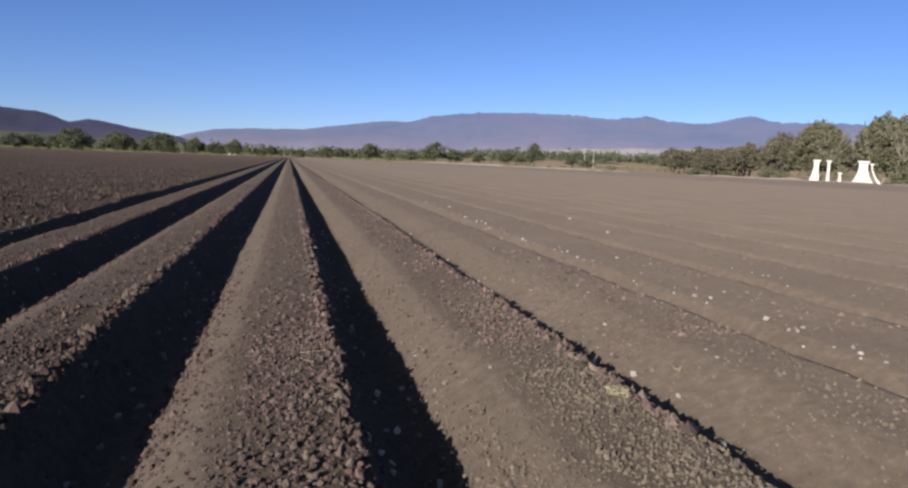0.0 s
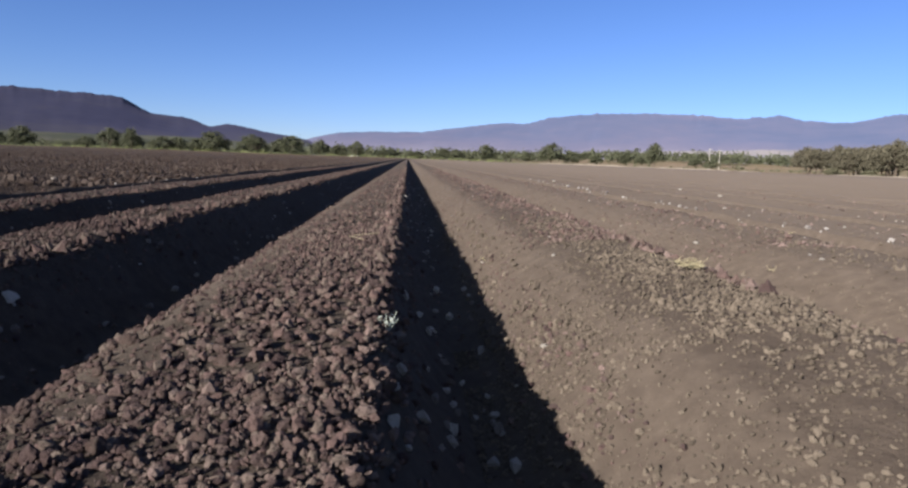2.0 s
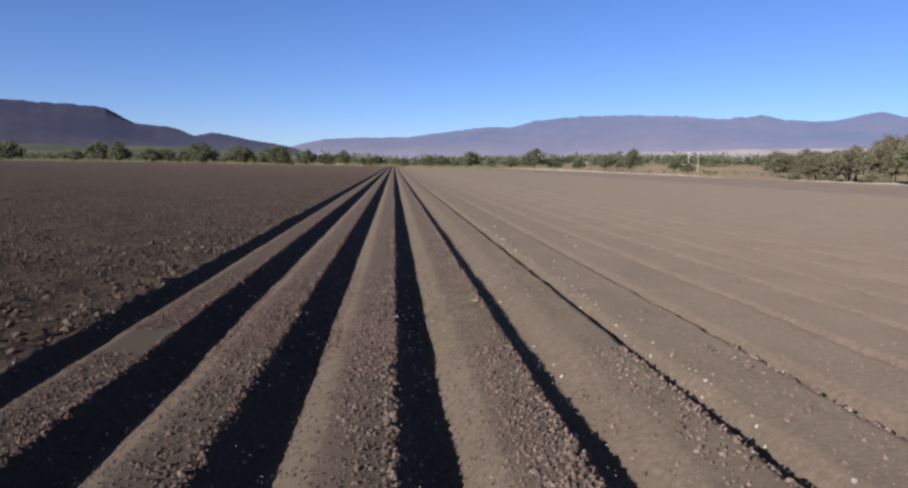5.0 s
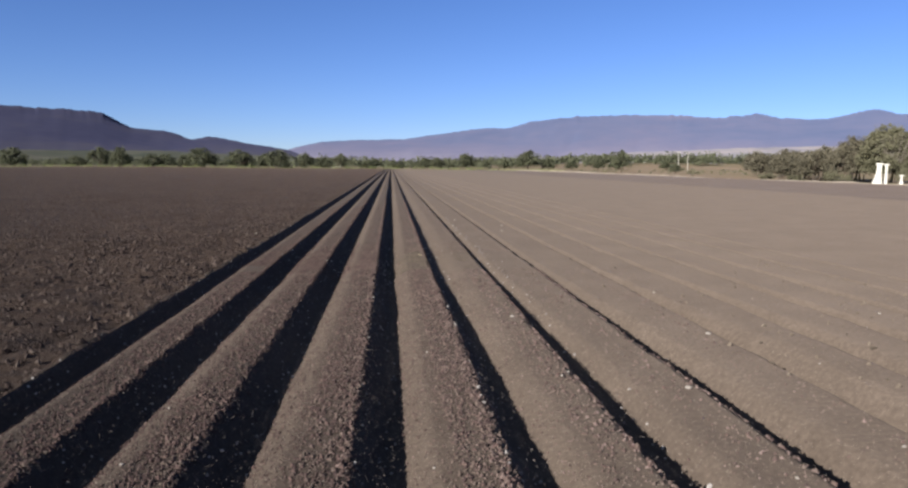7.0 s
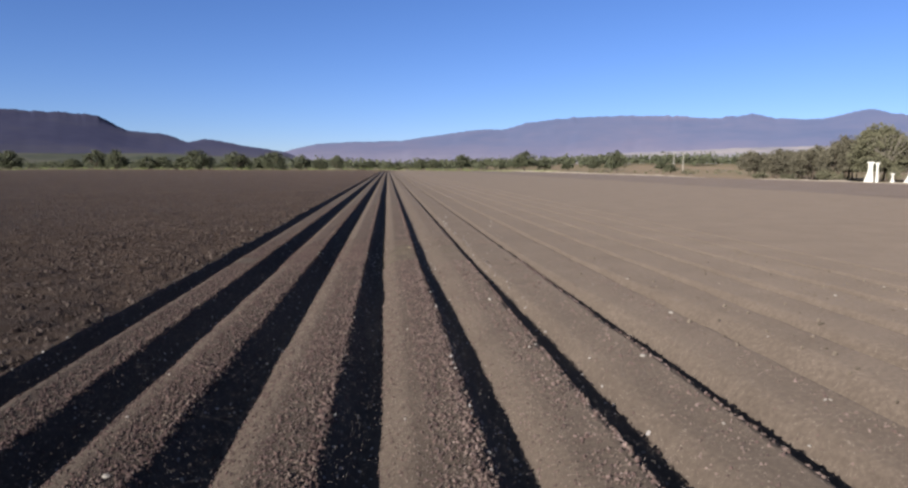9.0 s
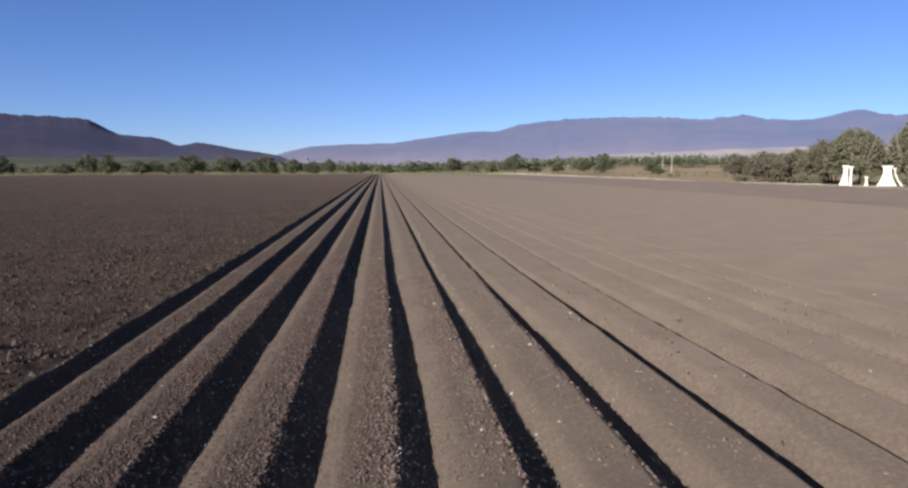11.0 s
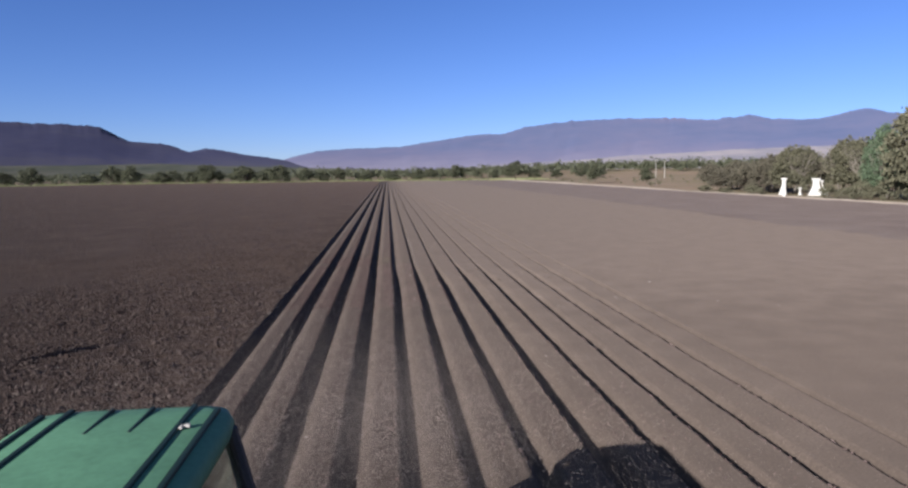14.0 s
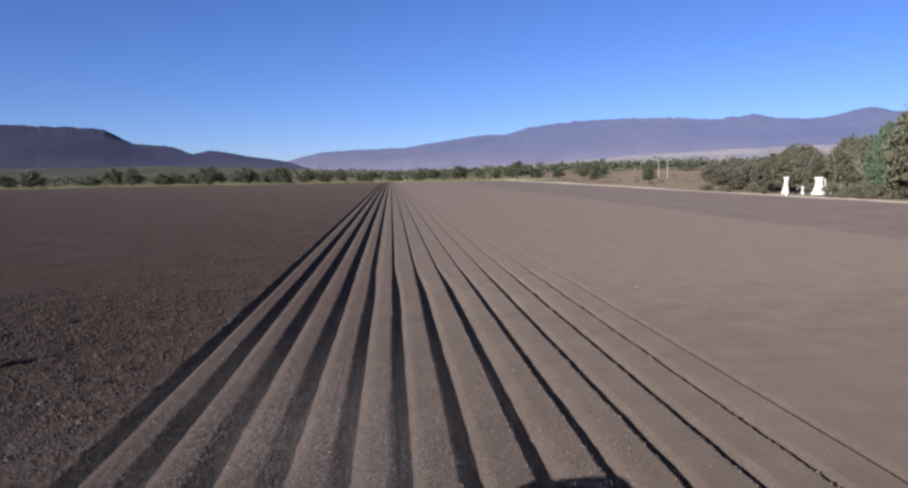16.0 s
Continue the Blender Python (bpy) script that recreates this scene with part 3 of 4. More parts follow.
# pale lumps in the furrows
for q, (x, y, size) in enumerate(((2.93, 0.77, 0.019), (2.905, 0.79, 0.014), (2.91, 0.84, 0.010), (2.81, 0.91, 0.019), (2.83, 0.90, 0.013), (3.01, 0.90, 0.016), (2.97, 2.29, 0.027), (2.86, 1.91, 0.019), (2.96, 1.62, 0.016), (3.01, 1.53, 0.016), (2.83, 0.75, 0.008),
                                  (2.14, 1.09, 0.027), (1.98, 1.24, 0.018), (2.13, 1.42, 0.017), (1.88, 1.10, 0.015), (1.87, 1.54, 0.012), (2.06, 1.31, 0.022), (2.08, 1.0, 0.02), (1.90, 1.70, 0.028), (2.90, 1.95, 0.023), (0.96, 3.25, 0.034), (2.81, 1.02, 0.021), (2.91, 1.22, 0.024), (2.94, 2.61, 0.032), (2.97, 0.63, 0.011))):
    v, f = clod_shapes(2, 1)[0]
    ob = new("pale_clod", mesh_arrays("pale_clod", v, f, [CALICHE]))
    ob.matrix_basis = pose(x, y, float(ground_height(np.array([x]), np.array([y]))[0]) + size * 0.25, q * 31, q * 17, q * 67) @ Matrix.Diagonal((size * 0.46, size * 0.42, size * 0.36, 1))
    tagged(ob, "pale limy clod lying in a shaded furrow", "clod", "pale clods in the furrows")

# the largest lumps beside the low path
big = []
for v, q in clod_shapes(3, 12):
    big.append([mesh_arrays("clod", v, q, [mat], None, True) for mat in (CLOD, CRUMB)])
for q in range(280):
    x, y, s = rng.uniform(1.75, 2.86), 0.25 + 1.1 * rng.uniform() ** 1.3, rng.uniform(0.006, 0.0115)
    x = x if q < 200 else rng.uniform(3.4, 3.75)
    s = s if q < 200 else s * 0.7
    ob = new("clod", big[q % 12][q >= 200])
    ob.parent = ground
    ob.matrix_basis = pose(x, y, float(ground_height(np.array([x]), np.array([y]))[0]) + s * 0.45, rng.uniform(-40, 40), rng.uniform(-40, 40), rng.uniform(0, 360)) @ Matrix.Diagonal((s * rng.uniform(0.9, 1.3), s, s * rng.uniform(0.7, 1.0), 1))

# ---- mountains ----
# blue haze of distance mixed into these base colours, thicker at the range's foot
HAZE_FAR = mixed("far_mountain", [(0.32, (0.047, 0.060, 0.107)), (0.5, (0.062, 0.070, 0.117)), (0.68, (0.081, 0.079, 0.121)), (0.95, (0.115, 0.107, 0.142))], 0.0012, 0.006, 0.0, tone_shift=(0.0, 170.0, 0.38, 0.0), axis=2)
# the greener lower slopes are the hill's own scrub
HAZE_NEAR = mixed("scrub_hill", [(0.32, (0.018, 0.019, 0.040)), (0.5, (0.026, 0.026, 0.050)), (0.68, (0.037, 0.035, 0.052)), (0.95, (0.042, 0.048, 0.042))], 0.003, 0.02, 0.0, tone_shift=(0.0, 70.0, 0.30, 0.0), axis=2)
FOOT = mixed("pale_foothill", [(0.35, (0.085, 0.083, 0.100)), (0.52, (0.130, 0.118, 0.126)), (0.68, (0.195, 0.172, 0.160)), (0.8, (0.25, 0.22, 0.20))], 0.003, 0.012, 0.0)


def ridge_of_hills(name, az0, az1, r0, r1, crest, mat, label, relief, seed, na=420, nr=22):
    """A range seen from the field: az in degrees from the rows' direction, crest gives its rise in degrees."""
    az = np.linspace(az0, az1, na)
    rr = np.linspace(0, 1, nr)
    A, Rr = np.meshgrid(az, rr)
    az_c, el_c = zip(*crest)
    wide = np.linspace(-4, 4, 25)
    soft_el = sum(np.interp(A + w, az_c, el_c) * math.exp(-w * w / 8) for w in wide) / sum(math.exp(-w * w / 8) for w in wide)
    top0 = r1 * np.tan(np.radians(soft_el)) + 4
    top = r1 * np.tan(np.radians(np.interp(A, az_c, el_c))) + 4
    top = top * (1 + 0.010 * vnoise(A * 1.1, A * 0, seed) + 0.010 * vnoise(A * 3.1, A * 0, seed + 1) + 0.009 * vnoise(A * 6.3, A * 0, seed + 5) + 0.006 * vnoise(A * 14.0, A * 0, seed + 6))
    top = top0 + (top - top0) * Rr ** 6
    r = r0 + (r1 - r0) * Rr
    fold = relief * vnoise(A * 0.35 + Rr * 0.9, Rr * 1.6, seed + 2) + 0.35 * relief * vnoise(A * 1.3 - Rr * 1.5, Rr * 3, seed + 3)
    z = np.maximum(top * (Rr ** 0.9 - fold * Rr * (1 - Rr) * 1.7), 0) - 3 * (1 - Rr)
    x, y = r * np.sin(np.radians(A)), r * np.cos(np.radians(A))
    j = (np.arange(nr - 1)[:, None] * na + np.arange(na - 1)[None, :]).ravel()
    ob = new(name, mesh_arrays(name, np.stack([x, y, z], -1).reshape(-1, 3), np.stack([j, j + 1, j + na + 1, j + na], 1), [mat], None, True))
    return tagged(ob, label, "mountain", kind="structure")


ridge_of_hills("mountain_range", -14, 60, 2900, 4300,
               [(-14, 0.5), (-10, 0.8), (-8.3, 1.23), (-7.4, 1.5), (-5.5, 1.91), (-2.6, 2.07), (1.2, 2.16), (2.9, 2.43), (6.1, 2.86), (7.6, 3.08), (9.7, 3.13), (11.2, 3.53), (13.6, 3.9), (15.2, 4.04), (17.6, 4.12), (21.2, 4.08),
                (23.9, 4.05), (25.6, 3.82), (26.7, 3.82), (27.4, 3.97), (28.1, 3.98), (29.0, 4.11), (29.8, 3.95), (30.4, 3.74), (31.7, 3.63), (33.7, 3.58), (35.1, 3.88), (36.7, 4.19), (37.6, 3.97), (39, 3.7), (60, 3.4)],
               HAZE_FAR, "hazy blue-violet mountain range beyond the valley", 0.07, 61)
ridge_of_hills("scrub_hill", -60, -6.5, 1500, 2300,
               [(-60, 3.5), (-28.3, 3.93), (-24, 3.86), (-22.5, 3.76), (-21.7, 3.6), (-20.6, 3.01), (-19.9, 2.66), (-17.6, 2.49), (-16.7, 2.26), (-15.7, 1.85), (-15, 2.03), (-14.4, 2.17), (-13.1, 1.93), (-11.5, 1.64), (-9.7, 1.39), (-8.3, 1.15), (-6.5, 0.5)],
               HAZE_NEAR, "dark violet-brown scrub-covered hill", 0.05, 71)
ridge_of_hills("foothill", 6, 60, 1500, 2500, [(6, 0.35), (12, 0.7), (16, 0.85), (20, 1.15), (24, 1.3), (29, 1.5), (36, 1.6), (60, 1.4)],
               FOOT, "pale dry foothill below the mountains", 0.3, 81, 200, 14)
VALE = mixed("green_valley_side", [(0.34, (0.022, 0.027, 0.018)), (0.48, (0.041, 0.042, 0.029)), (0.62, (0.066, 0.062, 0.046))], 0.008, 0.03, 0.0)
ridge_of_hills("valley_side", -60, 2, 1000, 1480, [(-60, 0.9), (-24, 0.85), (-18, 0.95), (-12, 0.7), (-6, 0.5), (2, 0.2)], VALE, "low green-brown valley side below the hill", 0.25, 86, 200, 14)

# ---- trees and scrub ----
LEAF_DARK = leaf_material("dark_leaves", (0.034, 0.037, 0.021), (0.078, 0.081, 0.045))
LEAF_GREY = leaf_material("grey_green_leaves", (0.056, 0.054, 0.032), (0.122, 0.113, 0.068))
LEAF_BROWN = leaf_material("brown_green_leaves", (0.046, 0.041, 0.027), (0.102, 0.089, 0.060))
LEAF_GREEN = leaf_material("fresh_leaves", (0.040, 0.058, 0.032), (0.090, 0.122, 0.066))
LEAF_MARGIN = leaf_material("margin_weeds", (0.085, 0.098, 0.038), (0.175, 0.185, 0.080))
BARK = mixed("bark", [(0.3, (0.05, 0.038, 0.03)), (0.5, (0.085, 0.066, 0.052)), (0.7, (0.13, 0.105, 0.085))], 2.0, 12.0, 0.8, 20.0, 0.03)
BARK_PALE = mixed("pale_bark", [(0.3, (0.09, 0.076, 0.06)), (0.5, (0.15, 0.13, 0.105)), (0.7, (0.22, 0.195, 0.165))], 2.0, 9.0, 0.6, 16.0, 0.02)


def leaf_cloud(centres, radii, per, leaf, flat, r):
    """Small leaf blades scattered in uneven clumps: points and faces."""
    V, F = [], []
    for c, rad in zip(centres, radii):
        d = np.clip(r.normal(0, 0.5, (per, 3)), -1.3, 1.3)
        q = np.asarray(c) + d * rad * np.array([1, 1, flat])
        a = r.normal(0, 1, (per, 3))
        a /= np.linalg.norm(a, axis=1)[:, None]
        b = np.cross(a, r.normal(0, 1, (per, 3)))
        b /= np.linalg.norm(b, axis=1)[:, None]
        s = leaf * r.uniform(0.5, 1.35, (per, 1))
        V.append(np.stack([q - a * s, q - b * s * 0.55, q + a * s, q + b * s * 0.55], 1).reshape(-1, 3))
    V = np.concatenate(V)
    return V, np.arange(len(V)).reshape(-1, 4)


def make_tree(kind, height, width, trunk, clumps, per, leaf, leaf_mat, bark, label, seed, stems=1, low=0.3, lean=0.05, flat=0.75, puff=(0.09, 0.19)):
    """trunk and limbs in one mesh, crown in another; the base is at the Empty."""
    r = np.random.default_rng(seed)
    thing = new(kind)
    tagged(thing, label, "tree" if kind == "tree" else "bush")
    wood, centres, radii = [], [], []
    for s in range(stems):
        a0 = 6.283 * s / stems + r.uniform(0, 1)
        off = 0.0 if stems == 1 else width * 0.07
        base = Vector((off * math.cos(a0), off * math.sin(a0), -0.15))
        fork = Vector((base.x + r.normal(0, lean) * height + off * math.cos(a0), base.y + r.normal(0, lean) * height, height * low))
        wood.append(tube(trunk, trunk * 0.75, base, fork, 8))
        for j in range(max(3, clumps // (4 * stems))):
            a = a0 + 6.283 * j / max(3, clumps // (4 * stems)) + r.uniform(-0.5, 0.5)
            reach = width / 2 * r.uniform(0.35, 0.75)
            elbow = fork + Vector((reach * 0.5 * math.cos(a), reach * 0.5 * math.sin(a), height * r.uniform(0.10, 0.22)))
            tip = fork + Vector((reach * math.cos(a), reach * math.sin(a), height * r.uniform(0.22, 0.55)))
            wood += [tube(trunk * 0.5, trunk * 0.3, fork, elbow, 6), tube(trunk * 0.3, trunk * 0.1, elbow, tip, 5)]
    for j in range(clumps):
        a, q = r.uniform(0, 6.283), math.sqrt(r.uniform(0, 1))
        zz = r.uniform(0, 1)
        spread = width / 2 * (0.55 + 0.45 * math.sin(math.pi * min(1, 0.25 + zz * 0.75))) * q * 0.86
        centres.append((spread * math.cos(a), spread * math.sin(a), height * (low * 0.85 + (0.93 - low * 0.85) * zz * (1 - 0.25 * q))))
        radii.append(width * r.uniform(*puff))
    part("trunk", join(*wood), bark, thing)
    V, F = leaf_cloud(centres, radii, per, leaf, flat, r)
    crown = new("crown", mesh_arrays("crown", V, F, [leaf_mat]))
    crown.parent = thing
    return thing


def ground_z(x, y):
    return float(ground_height(np.array([x]), np.array([y]))[0])


def plant(models, rows, group, rnd):
    """Copies of the models at (x, y, height factor, width factor); the models themselves stand at the first places."""
    for j, (x, y, kh, kw) in enumerate(rows):
        m = pose(x, y, ground_z(x, y) - 0.03, 0, 0, rnd.uniform(0, 360)) @ Matrix.Diagonal((kw, kw, kh, 1))
        mod = models[j % len(models)]
        if j < len(models):
            mod.matrix_basis = m
            tagged(mod, group=group)
        else:
            ob = bpy.data.objects.new(mod.name.split(".")[0], None)
            scene.collection.objects.link(ob)
            ob.matrix_basis = m
            for key in ("label", "category"):
                ob[key] = mod[key]
            tagged(ob, group=group)
            for c in mod.children:
                d = new(c.name.split(".")[0], c.data)
                d.parent = ob


rnd = random.Random(5)
mesquites = [make_tree("tree", 9.4, 11.5, 0.24, 60, 54, 0.33, LEAF_DARK, BARK, "broad dark green tree at the far edge of the field", 101 + q, 1, 0.20, puff=(0.06, 0.14)) for q in range(4)]
plant(mesquites, [(-162, 305, 1.0, 1.2), (-126, 306, 1.02, 1.1), (-116, 303, 1.08, 0.8), (-103, 305, 0.68, 1.15), (-81, 302, 1.02, 1.45), (-65, 304, 0.95, 1.25), (-48, 303, 1.0, 1.2), (-36, 306, 0.82, 0.85),
                  (-28, 308, 0.6, 0.75), (-20, 304, 0.8, 0.75), (-8, 310, 0.45, 0.9), (6, 312, 0.42, 1.0), (19, 310, 0.62, 0.8), (-196, 318, 1.0, 1.3), (-178, 312, 0.8, 1.2), (-143, 322, 0.6, 1.2), (-92, 318, 0.7, 1.0), (-56, 320, 0.8, 1.0),
                  (-110, 345, 0.8, 1.1), (-72, 350, 0.8, 1.2), (-135, 352, 0.8, 1.2)], "trees along the far field edge", rnd)
scrubs = [make_tree("tree", 9.4, 9, 0.22, 32, 84, 0.35, LEAF_DARK, BARK, "dark green tree standing beyond the ploughed field", 121 + q, 1, 0.3) for q in range(3)]
plant(scrubs, [(38, 306, 0.9, 1.1), (57, 312, 0.62, 0.7), (66, 298, 1.06, 1.35), (76, 301, 0.7, 0.9), (88, 306, 0.6, 0.8), (69, 180, 0.74, 0.66), (100, 303, 0.78, 0.9),
               (134, 305, 0.55, 0.9), (118, 330, 0.6, 1.0), (30, 380, 0.7, 1.0), (-8, 400, 0.7, 1.1), (92, 196, 0.36, 0.6)], "trees beyond the field", rnd)

thickets = [make_tree("bush", 5.6, 6.8, 0.09, 130, 36, 0.17, LEAF_BROWN, BARK, "grey-green thorny thicket beside the field bank", 141 + q, 4, 0.30, 0.03, puff=(0.04, 0.11)) for q in range(3)]
plant(thickets, [(80, 112, 0.95, 1.0), (74, 104, 0.9, 1.0), (69, 99, 0.8, 0.8), (75, 97, 1.1, 1.1), (70, 91, 0.95, 1.0), (77, 92, 1.25, 1.1), (71, 84, 1.3, 1.0), (67, 80, 1.05, 0.8),
                 (79, 108, 1.0, 1.2), (88, 116, 1.1, 1.3), (92, 122, 0.9, 1.2), (84, 100, 1.3, 1.2), (72, 76, 1.3, 0.9), (95, 140, 1.25, 1.5), (87, 139, 1.1, 1.2), (80, 124, 0.95, 1.1)], "thickets beside the field bank", rnd)
talls = [make_tree("tree", 10.5, 9.0, 0.2, 460, 27, 0.18, (LEAF_GREY, LEAF_GREEN, LEAF_GREY)[q], BARK_PALE, ("tall pale-trunked tree with thin olive-grey leaves", "tall fresh green tree with a pale trunk", "wide olive tree with several pale trunks")[q], 161 + q, (1, 1, 3)[q], 0.2, puff=(0.03, 0.085)) for q in range(3)]
plant(talls, [(70, 76, 0.86, 0.9), (75, 62, 1.12, 0.75), (77.5, 73.5, 0.95, 0.95), (66.5, 45.5, 1.28, 1.0), (72, 50, 1.2, 0.9), (70, 38, 1.3, 1.15), (78, 70, 0.95, 1.0), (71, 56, 0.8, 0.75), (75, 30, 1.2, 1.2), (74.5, 80.5, 0.86, 0.95)], "tall trees behind the gateway", rnd)
shrubs = [make_tree("bush", 1.8, 3.0, 0.05, 14, 90, 0.10, LEAF_GREY, BARK, "low silvery shrub at the foot of the trees", 181 + q, 3, 0.15, 0.03) for q in range(2)]
plant(shrubs, [(63.5, 57.5, 1.1, 1.1), (64, 54.5, 0.9, 1.0), (67.6, 69.6, 1.3, 0.5), (69.6, 62.4, 0.9, 0.9), (63.5, 51, 0.7, 0.9), (63, 74, 0.8, 0.8), (64, 78, 0.9, 1.1), (63, 85, 0.7, 1.0), (64, 95, 0.7, 1.2), (66, 50, 1.6, 1.2), (67.5, 47, 1.9, 1.2), (66, 55, 1.4, 1.2), (66.5, 43, 1.8, 1.3), (69.5, 57, 1.8, 1.3)], "shrubs along the bank", rnd)


def far_scrub(name, count, x0, x1, y0, y1, h0, h1, mat, label, seed):
    """A far belt of scrub and trees, too many to count."""
    r = np.random.default_rng(seed)
    x, y = r.uniform(x0, x1, count), r.uniform(y0, y1, count)
    h = r.uniform(h0, h1, count)
    C, Rd = [], []
    for a, b, c in zip(x, y, h):
        for _ in range(4):
            C.append((a + r.normal(0, c * 0.35), b + r.normal(0, c * 0.35), ground_z(a, b) + c * r.uniform(0.3, 0.72)))
            Rd.append(c * r.uniform(0.25, 0.42))
    V, F = leaf_cloud(C, Rd, 11, (h0 + h1) * 0.075, 0.8, r)
    return tagged(new(name, mesh_arrays(name, V, F, [mat])), label, "scrub", kind="stuff")


far_scrub("far_scrub", 150, -330, -40, 350, 520, 1.5, 6.0, LEAF_DARK, "belt of dark green scrub behind the field", 201)
far_scrub("far_scrub", 560, -60, 460, 400, 600, 4.0, 9.5, LEAF_DARK, "belt of dark green scrub behind the dry grassland", 206)
far_scrub("far_scrub", 600, -520, 620, 520, 900, 3.5, 9.0, LEAF_DARK, "distant scrub and trees across the valley floor", 202)
far_scrub("far_scrub", 440, -800, 1100, 900, 1450, 6.0, 12.0, LEAF_DARK, "distant scrub and trees across the valley floor", 203)
far_scrub("margin_weeds", 300, -235, 50, 297, 305, 0.7, 1.7, LEAF_MARGIN, "strip of yellow-green weeds along the field edge", 207)
far_scrub("margin_scrub", 120, -230, 60, 300, 345, 0.6, 2.2, LEAF_GREY, "low weeds and shrubs on the field margin", 204)
far_scrub("margin_scrub", 90, 62, 190, 120, 330, 0.6, 2.0, LEAF_GREY, "low dry shrubs on the grassland", 205)

# ---- white gateway, poles and far houses ----
LIME = plain("limewash", (0.45, 0.428, 0.385), 0.85, 0, 0.16, 0.8, 0.2, 0.3, 6.0)
CONCRETE = plain("weathered_concrete", (0.330, 0.305, 0.270), 0.85, 0, 0.2, 1.0, 0.2)
WOOD_POLE = plain("weathered_pole", (0.42, 0.38, 0.33), 0.85, 0, 0.25, 1.5, 0.2, 0.4, 20)
TILE = plain("roof_tile", (0.22, 0.17, 0.14), 0.8, 0, 0.2, 0.6)
# for solid blocks: the dark inside open doors and windows, put into the colour
DARK_OPEN = plain("dark_doorway", (0.03, 0.028, 0.026), 0.8, 0, 0.2, 1.0)


def gate_wing(name, base_w, top_w, height, depth, label, lean=0.0):
    """A thick limewashed wall that flares out to its foot, with a projecting cap."""
    thing = new(name)
    tagged(thing, label, "wall", group="white gateway walls")
    bm = bmesh.new()
    rings = []
    for q in range(9):
        u = q / 8
        w = top_w * 0.72 + (base_w - top_w * 0.72) * (1 - u) ** 2.0 + top_w * 0.28 * u ** 5
        d = depth * (1.15 - 0.15 * u)
        c = lean * (1 - u) ** 1.8
        rings.append([bm.verts.new((c + sx * w / 2, sy * d / 2, height * u)) for sx, sy in ((-1, -1), (1, -1), (1, 1), (-1, 1))])
    for a, b in zip(rings, rings[1:]):
        for q in range(4):
            bm.faces.new((a[q], a[(q + 1) % 4], b[(q + 1) % 4], b[q]))
    bm.faces.new(rings[0][::-1])
    bm.faces.new(rings[-1])
    bmesh.ops.bevel(bm, geom=[e for e in bm.edges if abs(e.verts[0].co.z - e.verts[1].co.z) > 0.05], offset=0.05, segments=2, affect="EDGES")
    part("wall_body", bm, LIME, thing)
    part("cap", box(top_w + 0.24, depth + 0.2, 0.18, (0, 0, height + 0.08), 0.04), LIME, thing)
    return thing


g1 = gate_wing("gate_pier", 1.15, 0.62, 2.45, 0.5, "white limewashed gate pier with a flared foot", -0.18)
g1.matrix_basis = pose(65.4, 71.0, -0.15, 0, 0, -37)
g2 = gate_wing("gate_pillar", 0.36, 0.30, 2.3, 0.36, "slim white limewashed gate pillar")
g2.matrix_basis = pose(61.9, 65.2, -0.15, 0, 0, -37)
g3 = gate_wing("gate_wing", 2.2, 1.0, 2.4, 0.55, "wide white limewashed wing wall beside the gateway")
g3.matrix_basis = pose(67.4, 66.0, -0.15, 0, 0, -37)
g4 = gate_wing("gate_pillar", 0.5, 0.24, 1.0, 0.4, "short white limewashed post with a flared foot")
g4.matrix_basis = pose(66.3, 68.2, -0.15, 0, 0, -37)
g5 = gate_wing("gate_pillar", 0.36, 0.18, 2.1, 0.3, "slender leaning white limewashed buttress beside the wing wall", 0.9)
g5.matrix_basis = pose(67.7, 65.1, -0.15, 0, 0, -37)


def pole(name, x, y, height, r0, r1, label, mat, arms=()):
    thing = new(name)
    tagged(thing, label, "pole")
    part("shaft", tube(r0, r1, (0, 0, -0.4), (0, 0, height), 12), mat, thing)
    for z, w in arms:
        part("crossarm", box(w, 0.12, 0.14, (0, -0.14, z), 0.02), mat, thing)
        for q in (-0.42, 0.42):
            part("insulator", join(tube(0.05, 0.07, (q * w, -0.14, z + 0.07), (q * w, -0.14, z + 0.16), 8), tube(0.07, 0.03, (q * w, -0.14, z + 0.16), (q * w, -0.14, z + 0.26), 8)), LIME, thing)
    thing.matrix_basis = pose(x, y, ground_z(x, y), 0, 0, 12)
    return thing


tagged(pole("utility_pole", 128.8, 279, 8.6, 0.14, 0.09, "pale concrete utility pole standing in the grassland", CONCRETE, ((8.2, 2.0),)), group="utility poles")
tagged(pole("utility_pole", 132.6, 278, 8.2, 0.14, 0.09, "pale concrete utility pole standing in the grassland", CONCRETE, ((7.8, 2.0),)), group="utility poles")
# stands out of view, shaped and set to cast the streak on the turned field
post = pole("field_pole", -15.58, -25.33, 6.2, 0.10, 0.06, "slender weathered wooden pole with a spindle-shaped head, unseen but for its shadow on the turned field", WOOD_POLE)
part("head", lathe([(0.05, 5.60), (0.12, 5.80), (0.20, 6.02), (0.19, 6.15), (0.10, 6.38), (0.03, 6.52), (0.015, 6.5), (0.02, 5.62)], 16, "Z"), WOOD_POLE, post)


